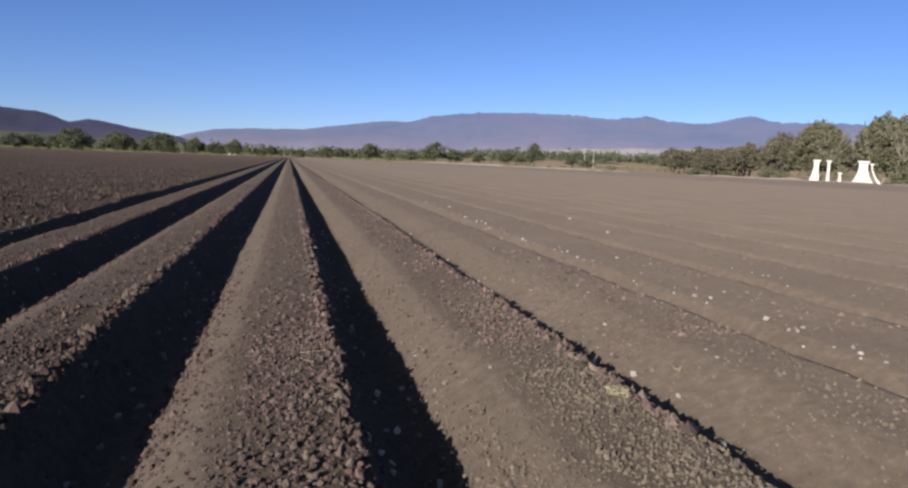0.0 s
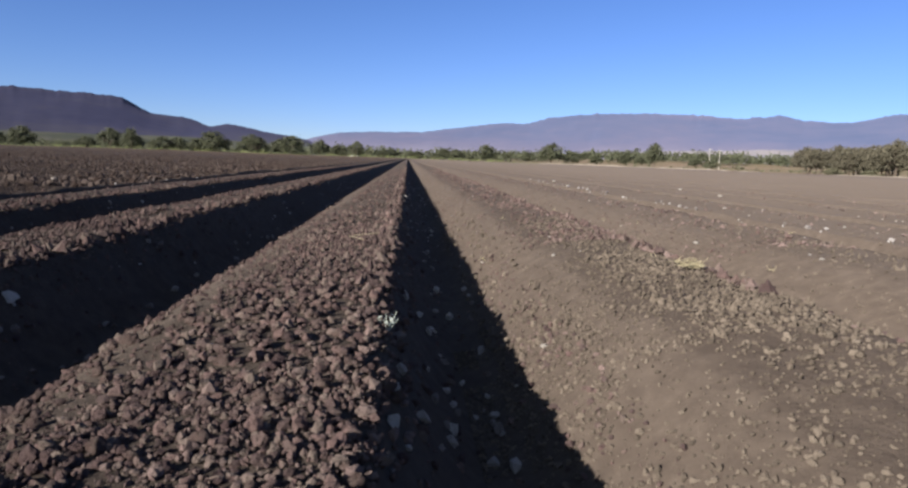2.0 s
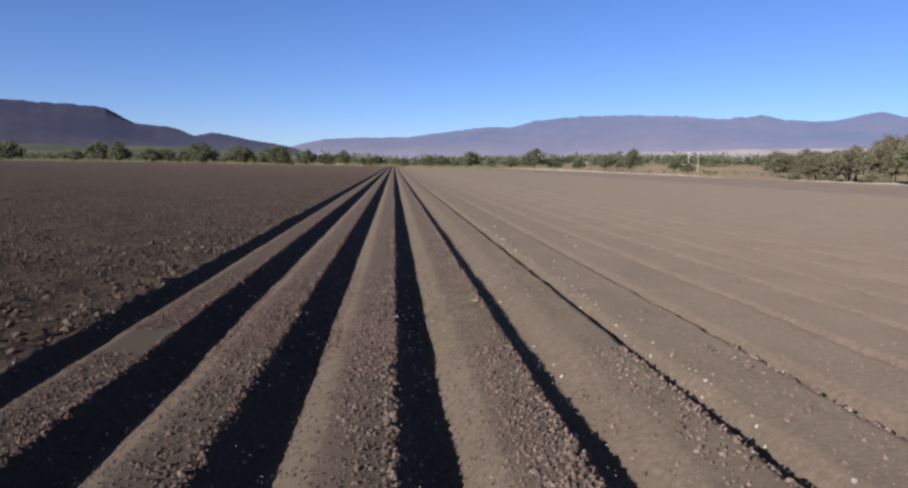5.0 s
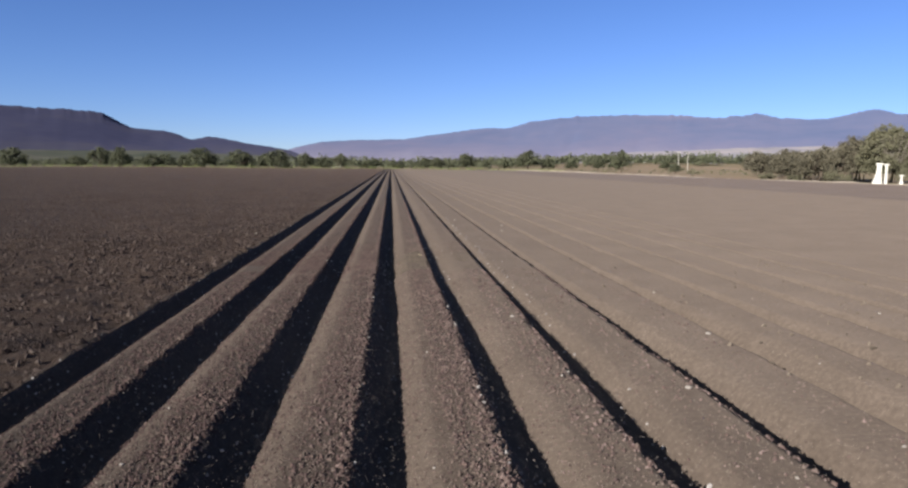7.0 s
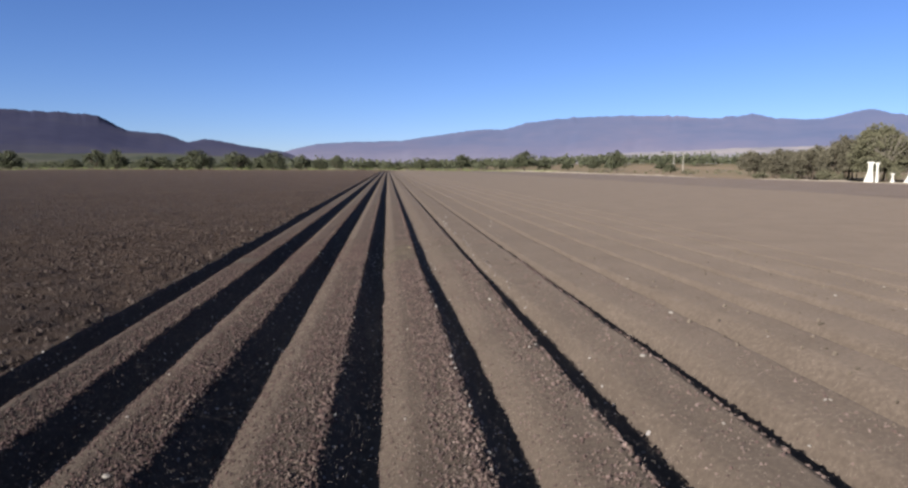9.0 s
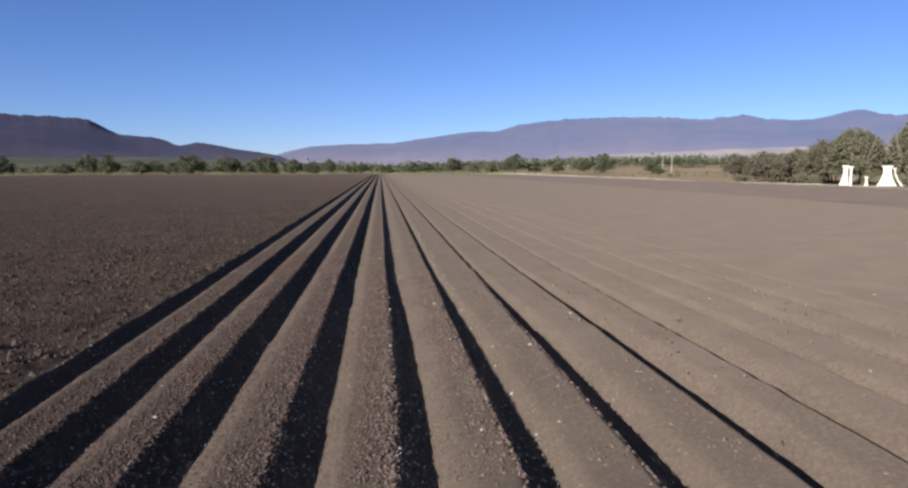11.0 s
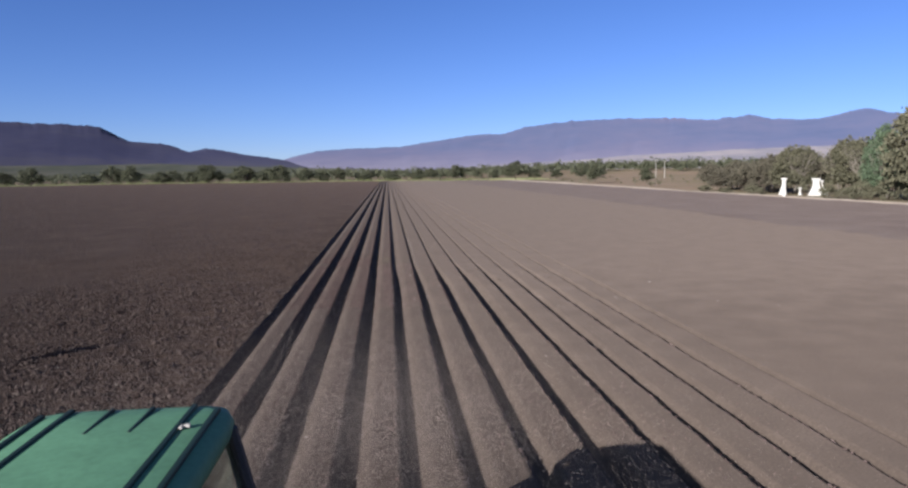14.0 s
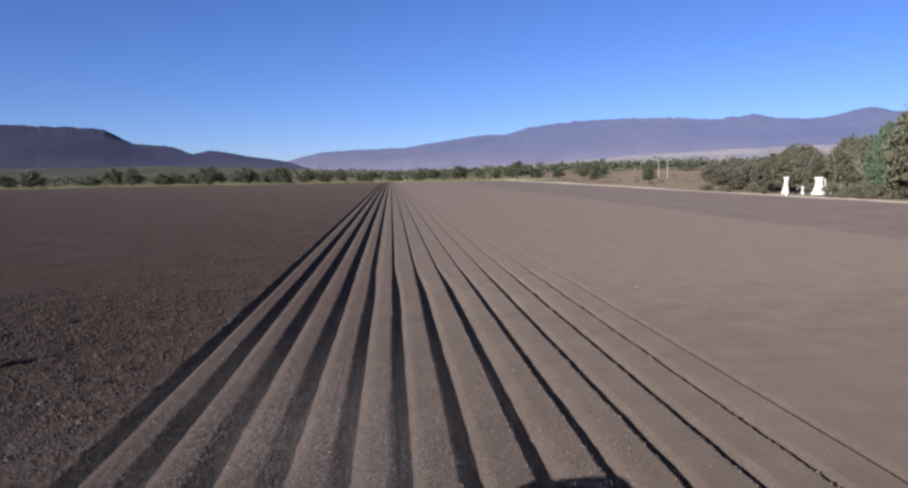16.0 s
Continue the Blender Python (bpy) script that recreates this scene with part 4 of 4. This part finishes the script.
def far_house(x, y, w, d, h, turn, label):
    thing = new("house")
    tagged(thing, label, "house", group="houses across the valley")
    part("wall", box(w, d, h, (0, 0, h / 2), 0.05), LIME, thing)
    bm = bmesh.new()
    a = [bm.verts.new(c) for c in ((-w * 0.55, -d * 0.58, h), (w * 0.55, -d * 0.58, h), (w * 0.55, d * 0.58, h), (-w * 0.55, d * 0.58, h), (-w * 0.55, 0, h + d * 0.3), (w * 0.55, 0, h + d * 0.3))]
    for f in ((0, 1, 5, 4), (2, 3, 4, 5), (1, 2, 5), (3, 0, 4), (3, 2, 1, 0)):
        bm.faces.new([a[q] for q in f])
    part("roof", bm, TILE, thing)
    part("door", box(1.0, 0.12, 2.1, (0, -d / 2, 1.05), 0.02), DARK_OPEN, thing)
    for q in (-0.3, 0.3):
        part("window", box(1.1, 0.12, 1.1, (q * w, -d / 2, h * 0.55), 0.02), DARK_OPEN, thing)
    thing.matrix_basis = pose(x, y, ground_z(x, y) - 0.2, 0, 0, turn)


far_house(288, 742, 9, 6, 3.2, 20, "small white house with a tiled roof far across the valley")
far_house(262, 760, 7, 5, 3.0, -10, "small white house with a tiled roof far across the valley")
far_house(-62, 830, 9, 6, 3.4, 15, "small white house with a tiled roof far across the valley")

# ---- tractor ----
GREEN_PAINT = plain("green_paint", (0.085, 0.188, 0.104), 0.65, 0, 0.14, 2.5, 0.2, 0.05, 30)
GREEN_DARK = plain("dark_green_groove", (0.003, 0.014, 0.007), 0.6, 0, 0.15, 3.0)
RUBBER = plain("tyre_rubber", (0.025, 0.024, 0.023), 0.9, 0, 0.3, 3.0, 0.2, 0.5, 30)
YELLOW = plain("yellow_rim", (0.62, 0.42, 0.03), 0.5, 0, 0.15, 4.0)
BLACK = plain("black_steel", (0.03, 0.03, 0.032), 0.6, 0.2, 0.2, 4.0)
STEEL = plain("worn_steel", (0.33, 0.30, 0.27), 0.45, 0.8, 0.3, 5.0, 0.5, 0.3, 25)
SEAT = plain("black_seat", (0.025, 0.025, 0.025), 0.75, 0, 0.2, 5.0)
LAMP = plain("lamp_glass", (0.75, 0.75, 0.70), 0.15, 0, 0.05, 4.0)
GLASS, _, gb = nodes_of("cab_glass")
gb.inputs["Base Color"].default_value = (0.75, 0.85, 0.82, 1)
gb.inputs["Roughness"].default_value, gb.inputs["Transmission Weight"].default_value, gb.inputs["IOR"].default_value = 0.03, 1.0, 1.2


def tyre(r, w, sides=36):
    bm = lathe([(r * 0.62, -w * 0.42), (r * 0.86, -w * 0.5), (r * 0.955, -w * 0.44), (r * 0.965, 0), (r * 0.955, w * 0.44), (r * 0.86, w * 0.5), (r * 0.62, w * 0.42)], sides)
    lugs = []
    for q in range(20):
        a = 2 * math.pi * q / 20
        for side in (-1, 1):
            b = box(w * 0.5, r * 0.075, r * 0.07, (side * w * 0.23, 0, r * 0.965), 0.006, 0.85, 1, (0, 0, side * 32))
            bmesh.ops.transform(b, matrix=Matrix.Rotation(a + side * 0.08, 4, "X"), verts=b.verts)
            lugs.append(b)
    return join(bm, *lugs)


def rim(r, w):
    dish = lathe([(r * 0.64, -w * 0.40), (r * 0.64, w * 0.40), (r * 0.58, w * 0.40), (r * 0.56, w * 0.1), (r * 0.2, w * 0.06), (r * 0.2, -w * 0.02), (r * 0.56, -w * 0.02), (r * 0.58, -w * 0.40)], 32)
    hub = tube(r * 0.2, r * 0.17, (-w * 0.05, 0, 0), (w * 0.22, 0, 0), 16)
    bolts = [tube(0.018, 0.018, (w * 0.06, r * 0.34 * math.cos(a), r * 0.34 * math.sin(a)), (w * 0.12, r * 0.34 * math.cos(a), r * 0.34 * math.sin(a)), 6) for a in [k * math.pi / 4 for k in range(8)]]
    return join(dish, hub, *bolts)


tractor = new("tractor")
tagged(tractor, "green farm tractor with a ribbed cab roof standing on the ridges", "tractor")
# front of the tractor is towards +y of its own axes
ROOF_Z = 2.58


def roof_shell():
    """Rounded slab: crowned on top, drooping at its rim."""
    bm = bmesh.new()
    rings, n = [], 48
    for grow, z in ((-0.02, -0.13), (0.045, -0.10), (0.06, -0.04), (0.035, 0.025), (-0.05, 0.052), (-0.25, 0.066), (-0.5, 0.074)):
        ring = []
        for q in range(n):
            a = 2 * math.pi * (q + 0.5) / n
            c, s = math.cos(a), math.sin(a)
            e = 0.27
            x = math.copysign(abs(c) ** e, c) * (0.59 + grow)
            y = math.copysign(abs(s) ** e, s) * (0.80 + grow)
            ring.append(bm.verts.new((x, y, z)))
        rings.append(ring)
    for a, b in zip(rings, rings[1:]):
        for q in range(n):
            bm.faces.new((a[q], a[(q + 1) % n], b[(q + 1) % n], b[q]))
    bm.faces.new(rings[-1])
    bm.faces.new(rings[0][::-1])
    bmesh.ops.transform(bm, matrix=pose(0, -0.55, ROOF_Z), verts=bm.verts)
    return bm


roof = part("roof", roof_shell(), GREEN_PAINT, tractor, "glossy green ribbed cab roof", True)
for gx0, y0, y1, w in ((-0.38, -1.29, 0.10, 0.033), (0.38, -1.29, 0.10, 0.033), (-0.125, -1.28, -0.84, 0.022), (0.125, -1.28, -0.84, 0.022), (-0.535, -1.23, 0.05, 0.036), (0.535, -1.23, 0.05, 0.036)):
    part("groove", box(w, y1 - y0, 0.03, (gx0, (y0 + y1) / 2, ROOF_Z + (0.062 if abs(gx0) < 0.5 else 0.052)), 0.008), GREEN_DARK, roof)
part("bracket", join(box(0.035, 0.03, 0.02, (-0.44, -0.90, ROOF_Z + 0.075), 0.006), box(0.02, 0.045, 0.016, (-0.41, -0.88, ROOF_Z + 0.075), 0.005)), CONCRETE, roof, "small pale metal bracket")
for sx in (-1, 1):
    for yy in (-1.25, 0.13):
        part("pillar", tube(0.07, 0.055, (sx * 0.86, yy, 1.30), (sx * 0.60, yy * 0.96 - 0.02, ROOF_Z - 0.08), 10), BLACK, tractor)
    part("side_window", box(0.012, 1.28, 1.12, (sx * 0.725, -0.56, 1.90), 0.003, turn=(0, -sx * 12, 0)), GLASS, tractor)
    part("door_frame", join(tube(0.02, 0.02, (sx * 0.86, -0.35, 1.3), (sx * 0.61, -0.35, ROOF_Z - 0.12), 6), tube(0.02, 0.02, (sx * 0.85, -1.2, 1.36), (sx * 0.85, 0.1, 1.36), 6)), BLACK, tractor)
part("rear_window", box(1.2, 0.012, 0.9, (0, -1.235, 1.9), 0.003), GLASS, tractor)
part("windscreen", box(1.2, 0.012, 0.95, (0, 0.13, 1.88), 0.003), GLASS, tractor)
part("cab_floor", box(1.6, 1.4, 0.12, (0, -0.55, 1.02), 0.03), BLACK, tractor)
part("seat", join(box(0.5, 0.5, 0.14, (0, -0.7, 1.3), 0.05), box(0.48, 0.13, 0.6, (0, -0.95, 1.6), 0.05), box(0.2, 0.2, 0.22, (0, -0.7, 1.14), 0.02)), SEAT, tractor)
steer = lathe([(0.20, -0.015), (0.215, 0), (0.20, 0.015), (0.185, 0)], 24, "Z")
bmesh.ops.transform(steer, matrix=pose(0, -0.2, 1.62, 30), verts=steer.verts)
part("steering_wheel", join(steer, tube(0.025, 0.025, (0, 0.0, 1.2), (0, -0.2, 1.62), 8), box(0.38, 0.02, 0.02, (0, -0.2, 1.62))), BLACK, tractor)
hood = part("hood", join(box(0.72, 1.75, 0.62, (0, 1.05, 1.30), 0.09, 0.86, 3), box(0.66, 0.12, 0.66, (0, 1.95, 1.22), 0.05, 0.9)), GREEN_PAINT, tractor)
for q in range(6):
    part("grille_bar", box(0.5, 0.02, 0.028, (0, 2.02, 1.0 + q * 0.075), 0.005), BLACK, hood)
for sx in (-1, 1):
    part("headlamp", join(tube(0.075, 0.085, (sx * 0.2, 1.96, 1.47), (sx * 0.2, 2.03, 1.47), 14)), LAMP, hood)
    part("side_grille", box(0.02, 0.7, 0.28, (sx * 0.352, 1.2, 1.25), 0.006), BLACK, hood)
part("chassis", join(box(0.42, 2.9, 0.36, (0, 0.7, 0.78), 0.04), box(1.25, 0.28, 0.28, (0, -0.75, 0.78), 0.05), box(1.15, 0.16, 0.16, (0, 1.6, 0.52), 0.03), box(0.5, 0.3, 0.4, (0, 2.05, 0.72), 0.03)), BLACK, tractor)
part("exhaust", join(tube(0.05, 0.05, (0.22, 0.75, 1.55), (0.22, 0.75, 1.95), 12), tube(0.028, 0.028, (0.22, 0.75, 1.95), (0.22, 0.70, 2.2), 10)), BLACK, tractor)
for sx in (-1, 1):
    fd = bmesh.new()
    prev = None
    for q in range(13):
        a = math.radians(15 + q * 11.5)
        cur = [fd.verts.new((sx * xx, -0.75 + 0.86 * math.cos(a) * rr, 0.78 + 0.86 * math.sin(a) * rr)) for xx, rr in ((0.6, 1.0), (1.12, 1.0), (1.12, 1.03), (0.6, 1.03))]
        if prev:
            for k in range(4):
                fd.faces.new((prev[k], prev[(k + 1) % 4], cur[(k + 1) % 4], cur[k]))
        else:
            fd.faces.new(cur)
        prev = cur
    fd.faces.new(prev[::-1])
    part("fender", fd, GREEN_PAINT, tractor)
    rear = part("rear_wheel", tube(0.12, 0.12, (sx * 0.6, -0.75, 0.78), (sx * 0.95, -0.75, 0.78), 16), BLACK, tractor)
    part("tyre", tyre(0.78, 0.42), RUBBER, rear, "lugged black tyre", at=pose(sx * 0.92, -0.75, 0.78))
    part("rim", rim(0.78, 0.42), YELLOW, rear, "yellow steel rim", at=pose(sx * 0.92, -0.75, 0.78, 0, 0, 0 if sx > 0 else 180))
    front = part("front_wheel", tube(0.09, 0.09, (sx * 0.5, 1.6, 0.52), (sx * 0.92, 1.6, 0.52), 16), BLACK, tractor)
    part("tyre", tyre(0.52, 0.28, 30), RUBBER, front, "lugged black tyre", at=pose(sx * 0.92, 1.6, 0.52))
    part("rim", rim(0.52, 0.28), YELLOW, front, "yellow steel rim", at=pose(sx * 0.92, 1.6, 0.52, 0, 0, 0 if sx > 0 else 180))
    part("step", join(box(0.3, 0.25, 0.04, (sx * 0.72, 0.25, 0.62), 0.01), box(0.3, 0.25, 0.04, (sx * 0.72, 0.25, 0.86), 0.01), tube(0.018, 0.018, (sx * 0.58, 0.25, 0.6), (sx * 0.58, 0.25, 1.05), 6)), BLACK, tractor)
    part("mirror", join(tube(0.014, 0.014, (sx * 0.66, 0.12, 2.05), (sx * 0.93, 0.2, 2.05), 6), box(0.16, 0.04, 0.26, (sx * 0.96, 0.2, 2.02), 0.02)), BLACK, tractor)
TRACTOR_X, TRACTOR_Y = 1.99, -27.0
tractor.matrix_basis = pose(TRACTOR_X, TRACTOR_Y, -0.08, 0, 0, 180)

ridger = new("ridger")
tagged(ridger, "steel ridging plough on the tractor's rear linkage", "plough")
part("toolbar", join(box(2.5, 0.12, 0.12, (0, 0, 0.62), 0.015), box(0.1, 0.1, 0.75, (0, 0.02, 0.95), 0.015), box(0.7, 0.08, 0.08, (0, 0.05, 0.75), 0.01)), BLACK, ridger)
for q in (-0.92, 0.0, 0.92):
    sh = part("shank", join(box(0.06, 0.1, 0.66, (q, 0, 0.30), 0.012), box(0.1, 0.16, 0.14, (q, 0, 0.62), 0.012)), BLACK, ridger)
    wing = bmesh.new()
    tipv, topv = wing.verts.new((q, 0.22, -0.16)), wing.verts.new((q, 0.05, 0.22))
    lw, rw = wing.verts.new((q - 0.26, -0.2, 0.10)), wing.verts.new((q + 0.26, -0.2, 0.10))
    lb, rb = wing.verts.new((q - 0.12, -0.16, -0.14)), wing.verts.new((q + 0.12, -0.16, -0.14))
    for f in ((tipv, topv, lw), (tipv, rw, topv), (tipv, lw, lb), (tipv, rb, rw), (topv, rw, lw), (lw, rw, rb, lb), (tipv, lb, rb)):
        wing.faces.new(f)
    part("ridging_body", wing, STEEL, sh, "soil-polished steel ridging body")
for q in (-0.35, 0.35):
    part("link", tube(0.025, 0.025, (q, 0.05, 0.6), (q * 0.9, 0.75, 0.72), 8), BLACK, ridger)
ridger.matrix_basis = pose(TRACTOR_X, TRACTOR_Y + 2.15, -0.02, 0, 0, 180)

# ---- stones and straw ----
STONE = plain("pale_stone", (0.26, 0.23, 0.20), 0.85, 0, 0.2, 12.0, 0.2, 0.5, 60)
STRAW = plain("straw", (0.27, 0.23, 0.14), 0.8, 0, 0.2, 8.0)
stone_shapes = []
for q in range(5):
    bm = bmesh.new()
    bmesh.ops.create_icosphere(bm, subdivisions=2, radius=1)
    for v in bm.verts:
        v.co *= 1 + 0.28 * noise.noise(v.co * 1.3 + Vector((q * 7, 0, 0)))
        v.co.z *= 0.65
    me = bpy.data.meshes.new("stone")
    bm.to_mesh(me)
    bm.free()
    me.materials.append(STONE)
    stone_shapes.append(me)
for x, y, s in ((4.85, 8.6, 0.024), (6.0, 6.8, 0.024), (5.18, 4.98, 0.015), (3.78, 2.05, 0.021), (4.83, 2.33, 0.008), (4.95, 2.65, 0.011), (4.86, 2.10, 0.010), (4.97, 4.21, 0.008), (5.14, 3.52, 0.009),
                (4.10, 2.98, 0.013), (4.26, 2.39, 0.006), (2.98, 1.05, 0.008), (6.28, 8.51, 0.025), (5.08, 10.5, 0.028), (3.96, 0.57, 0.010), (-0.41, 6.56, 0.028), (4.95, -6.04, 0.015), (5.39, -6.16, 0.023), (6.37, -4.46, 0.024), (5.83, -7.86, 0.012), (6.29, -7.38, 0.011)):
    ob = new("stone", stone_shapes[int(x * 100) % 5])
    ob.matrix_basis = pose(x, y, ground_z(x, y) + s * 0.35, 8, -6, x * 190) @ Matrix.Diagonal((s * 1.25, s, s * 0.9, 1))
    tagged(ob, "pale rounded stone lying on the ploughed soil", "stone", "stones on the field")
for q in range(150):
    if q < 60:
        x, y, s = rnd.uniform(2.9, 6.0), rnd.uniform(0.8, 6), rnd.uniform(0.003, 0.009)
    elif q < 110:
        x, y, s = rnd.uniform(0.3, 12.0), rnd.uniform(-11, -2), rnd.uniform(0.008, 0.018)
    else:
        x, y, s = rnd.uniform(-8, 16), rnd.uniform(-24, -3), rnd.uniform(0.010, 0.028)
    ob = new("stone", stone_shapes[q % 5])
    ob.matrix_basis = pose(x, y, ground_z(x, y) + s * 0.35, rnd.uniform(-15, 15), rnd.uniform(-15, 15), rnd.uniform(0, 360)) @ Matrix.Diagonal((s * rnd.uniform(0.8, 1.5), s, s, 1))
    tagged(ob, "small pale stone lying on the ploughed soil", "stone", "stones on the field")


def straw_wisp(x, y, size, count, seed):
    r = random.Random(seed)
    bms = []
    for _ in range(count):
        a, l = r.uniform(0, 6.283), size * r.uniform(0.3, 1.0)
        cx0, cy0 = r.gauss(0, size * 0.3), r.gauss(0, size * 0.3)
        bms.append(tube(0.0009, 0.0006, (cx0 - l / 2 * math.cos(a), cy0 - l / 2 * math.sin(a), r.uniform(0, 0.01)), (cx0 + l / 2 * math.cos(a), cy0 + l / 2 * math.sin(a), r.uniform(0.005, 0.03)), 4))
    ob = part("straw_wisp", join(*bms), STRAW)
    ob.matrix_basis = pose(x, y, ground_z(x, y) + 0.012)
    tagged(ob, "small wisp of yellow straw lying on the soil", "straw", kind="stuff")


straw_wisp(3.60, 1.88, 0.06, 64, 1)
straw_wisp(2.67, 2.46, 0.10, 3, 2)
for q in range(9):
    straw_wisp(rnd.uniform(2.9, 5.5), rnd.uniform(1.6, 4.5), rnd.uniform(0.02, 0.04), rnd.randint(2, 4), 10 + q)


# ---- weeds ----
WEED = leaf_material("grey_weed_leaves", (0.26, 0.28, 0.23), (0.48, 0.50, 0.42))


def weed(x, y, size, seed):
    """A tuft of narrow leaves on short stalks."""
    r = np.random.default_rng(seed)
    thing = new("weed")
    tagged(thing, "small grey-green weed on the lip of a furrow", "weed", "weeds on the ridges")
    stalks = []
    V = []
    for q in range(7):
        a, l = 0.9 * q + r.uniform(-0.3, 0.3), size * r.uniform(0.5, 1.0)
        tip = np.array((0.6 * l * math.cos(a), 0.6 * l * math.sin(a), l * r.uniform(0.5, 0.95)))
        stalks.append(tube(size * 0.03, size * 0.012, (0, 0, -0.004), tip, 5))
        for f in (0.55, 0.8, 1.0):
            c, d = tip * f, np.array((math.cos(a + f * 3), math.sin(a + f * 3), 0.3)) * size * 0.22
            n = np.cross(d, (0.2, 0.1, 1.0)) * 0.45
            V += [c, c + d * 0.5 + n, c + d, c + d * 0.5 - n]
    part("stalk", join(*stalks), WEED, thing)
    leaves = new("leaves", mesh_arrays("leaves", np.array(V), np.arange(len(V)).reshape(-1, 4), [WEED]))
    leaves.parent = thing
    thing.matrix_basis = pose(x, y, ground_z(x, y) + 0.004)


for q, (x, y, size) in enumerate(((2.79, 1.33, 0.042), (1.86, 1.37, 0.036), (2.78, 1.62, 0.016), (3.70, 2.75, 0.020), (0.93, 2.1, 0.03))):
    weed(x, y, size, 300 + q)

# ---- dust hanging behind the plough ----
DUST = mixed("dust", [(0.3, (0.20, 0.165, 0.145)), (0.7, (0.29, 0.245, 0.215))], 0.5, 3.0, 0.0, island=0.4)
n, grain = 1300000, 0.0046
y = -27.6 + 15.0 * rng.uniform(0, 1, n) ** 1.3
x = rng.normal(2.5, 1.7, n) + 0.06 * (y + 28)
z = 0.03 + rng.exponential(1.0, n) * np.interp(y, [-28, -23.5, -21, -17, -12.6], [0.76, 0.74, 0.58, 0.42, 0.25])
keep = (z < np.interp(y, [-24, -21, -16, -12.6], [2.4, 1.9, 1.5, 1.0])) & (rng.uniform(0, 1, n) > step(-25.0, -12.9, y + 1.2 * vnoise(x * 0.6, y * 0.2, 303))) & (x > -1.2) & (x < 9.5) & (vnoise(x * 0.5, y * 0.3, 301) + 0.7 * vnoise(x * 1.3, y * 0.9 + z, 302) + rng.uniform(-1.0, 1.0, n) > -0.35)
c = np.stack([x, y, z], -1)[keep]
size = np.full(len(c), grain)
# a last thin haze of it over the beds further on
m = 130000
thin = np.stack([rng.normal(3.0, 2.0, m), -17.5 + 15.5 * (1 - np.sqrt(rng.uniform(0, 1, m))), 0.03 + 0.5 * rng.uniform(0, 1, m) ** 1.5], -1)
blown = np.stack([rng.normal(-0.9, 0.9, m // 2), -23.5 + 5.5 * rng.beta(2, 2, m // 2), 0.03 + np.minimum(rng.exponential(0.35, m // 2), 1.5)], -1)
c, size = np.concatenate([c, thin, blown]), np.concatenate([size, np.full(m, 0.003), np.full(m // 2, 0.0042)])
d = rng.normal(0, 1, (len(c), 3, 3))
d = d / np.linalg.norm(d, axis=2)[:, :, None] * (size[:, None, None] * rng.uniform(0.6, 1.3, (len(c), 1, 1)))
dust = new("dust_cloud", mesh_arrays("dust_cloud", (c[:, None, :] + d).reshape(-1, 3), np.arange(len(c) * 3).reshape(-1, 3), [DUST]))
tagged(dust, "thin brown dust hanging in the air behind the plough", "dust", kind="stuff")
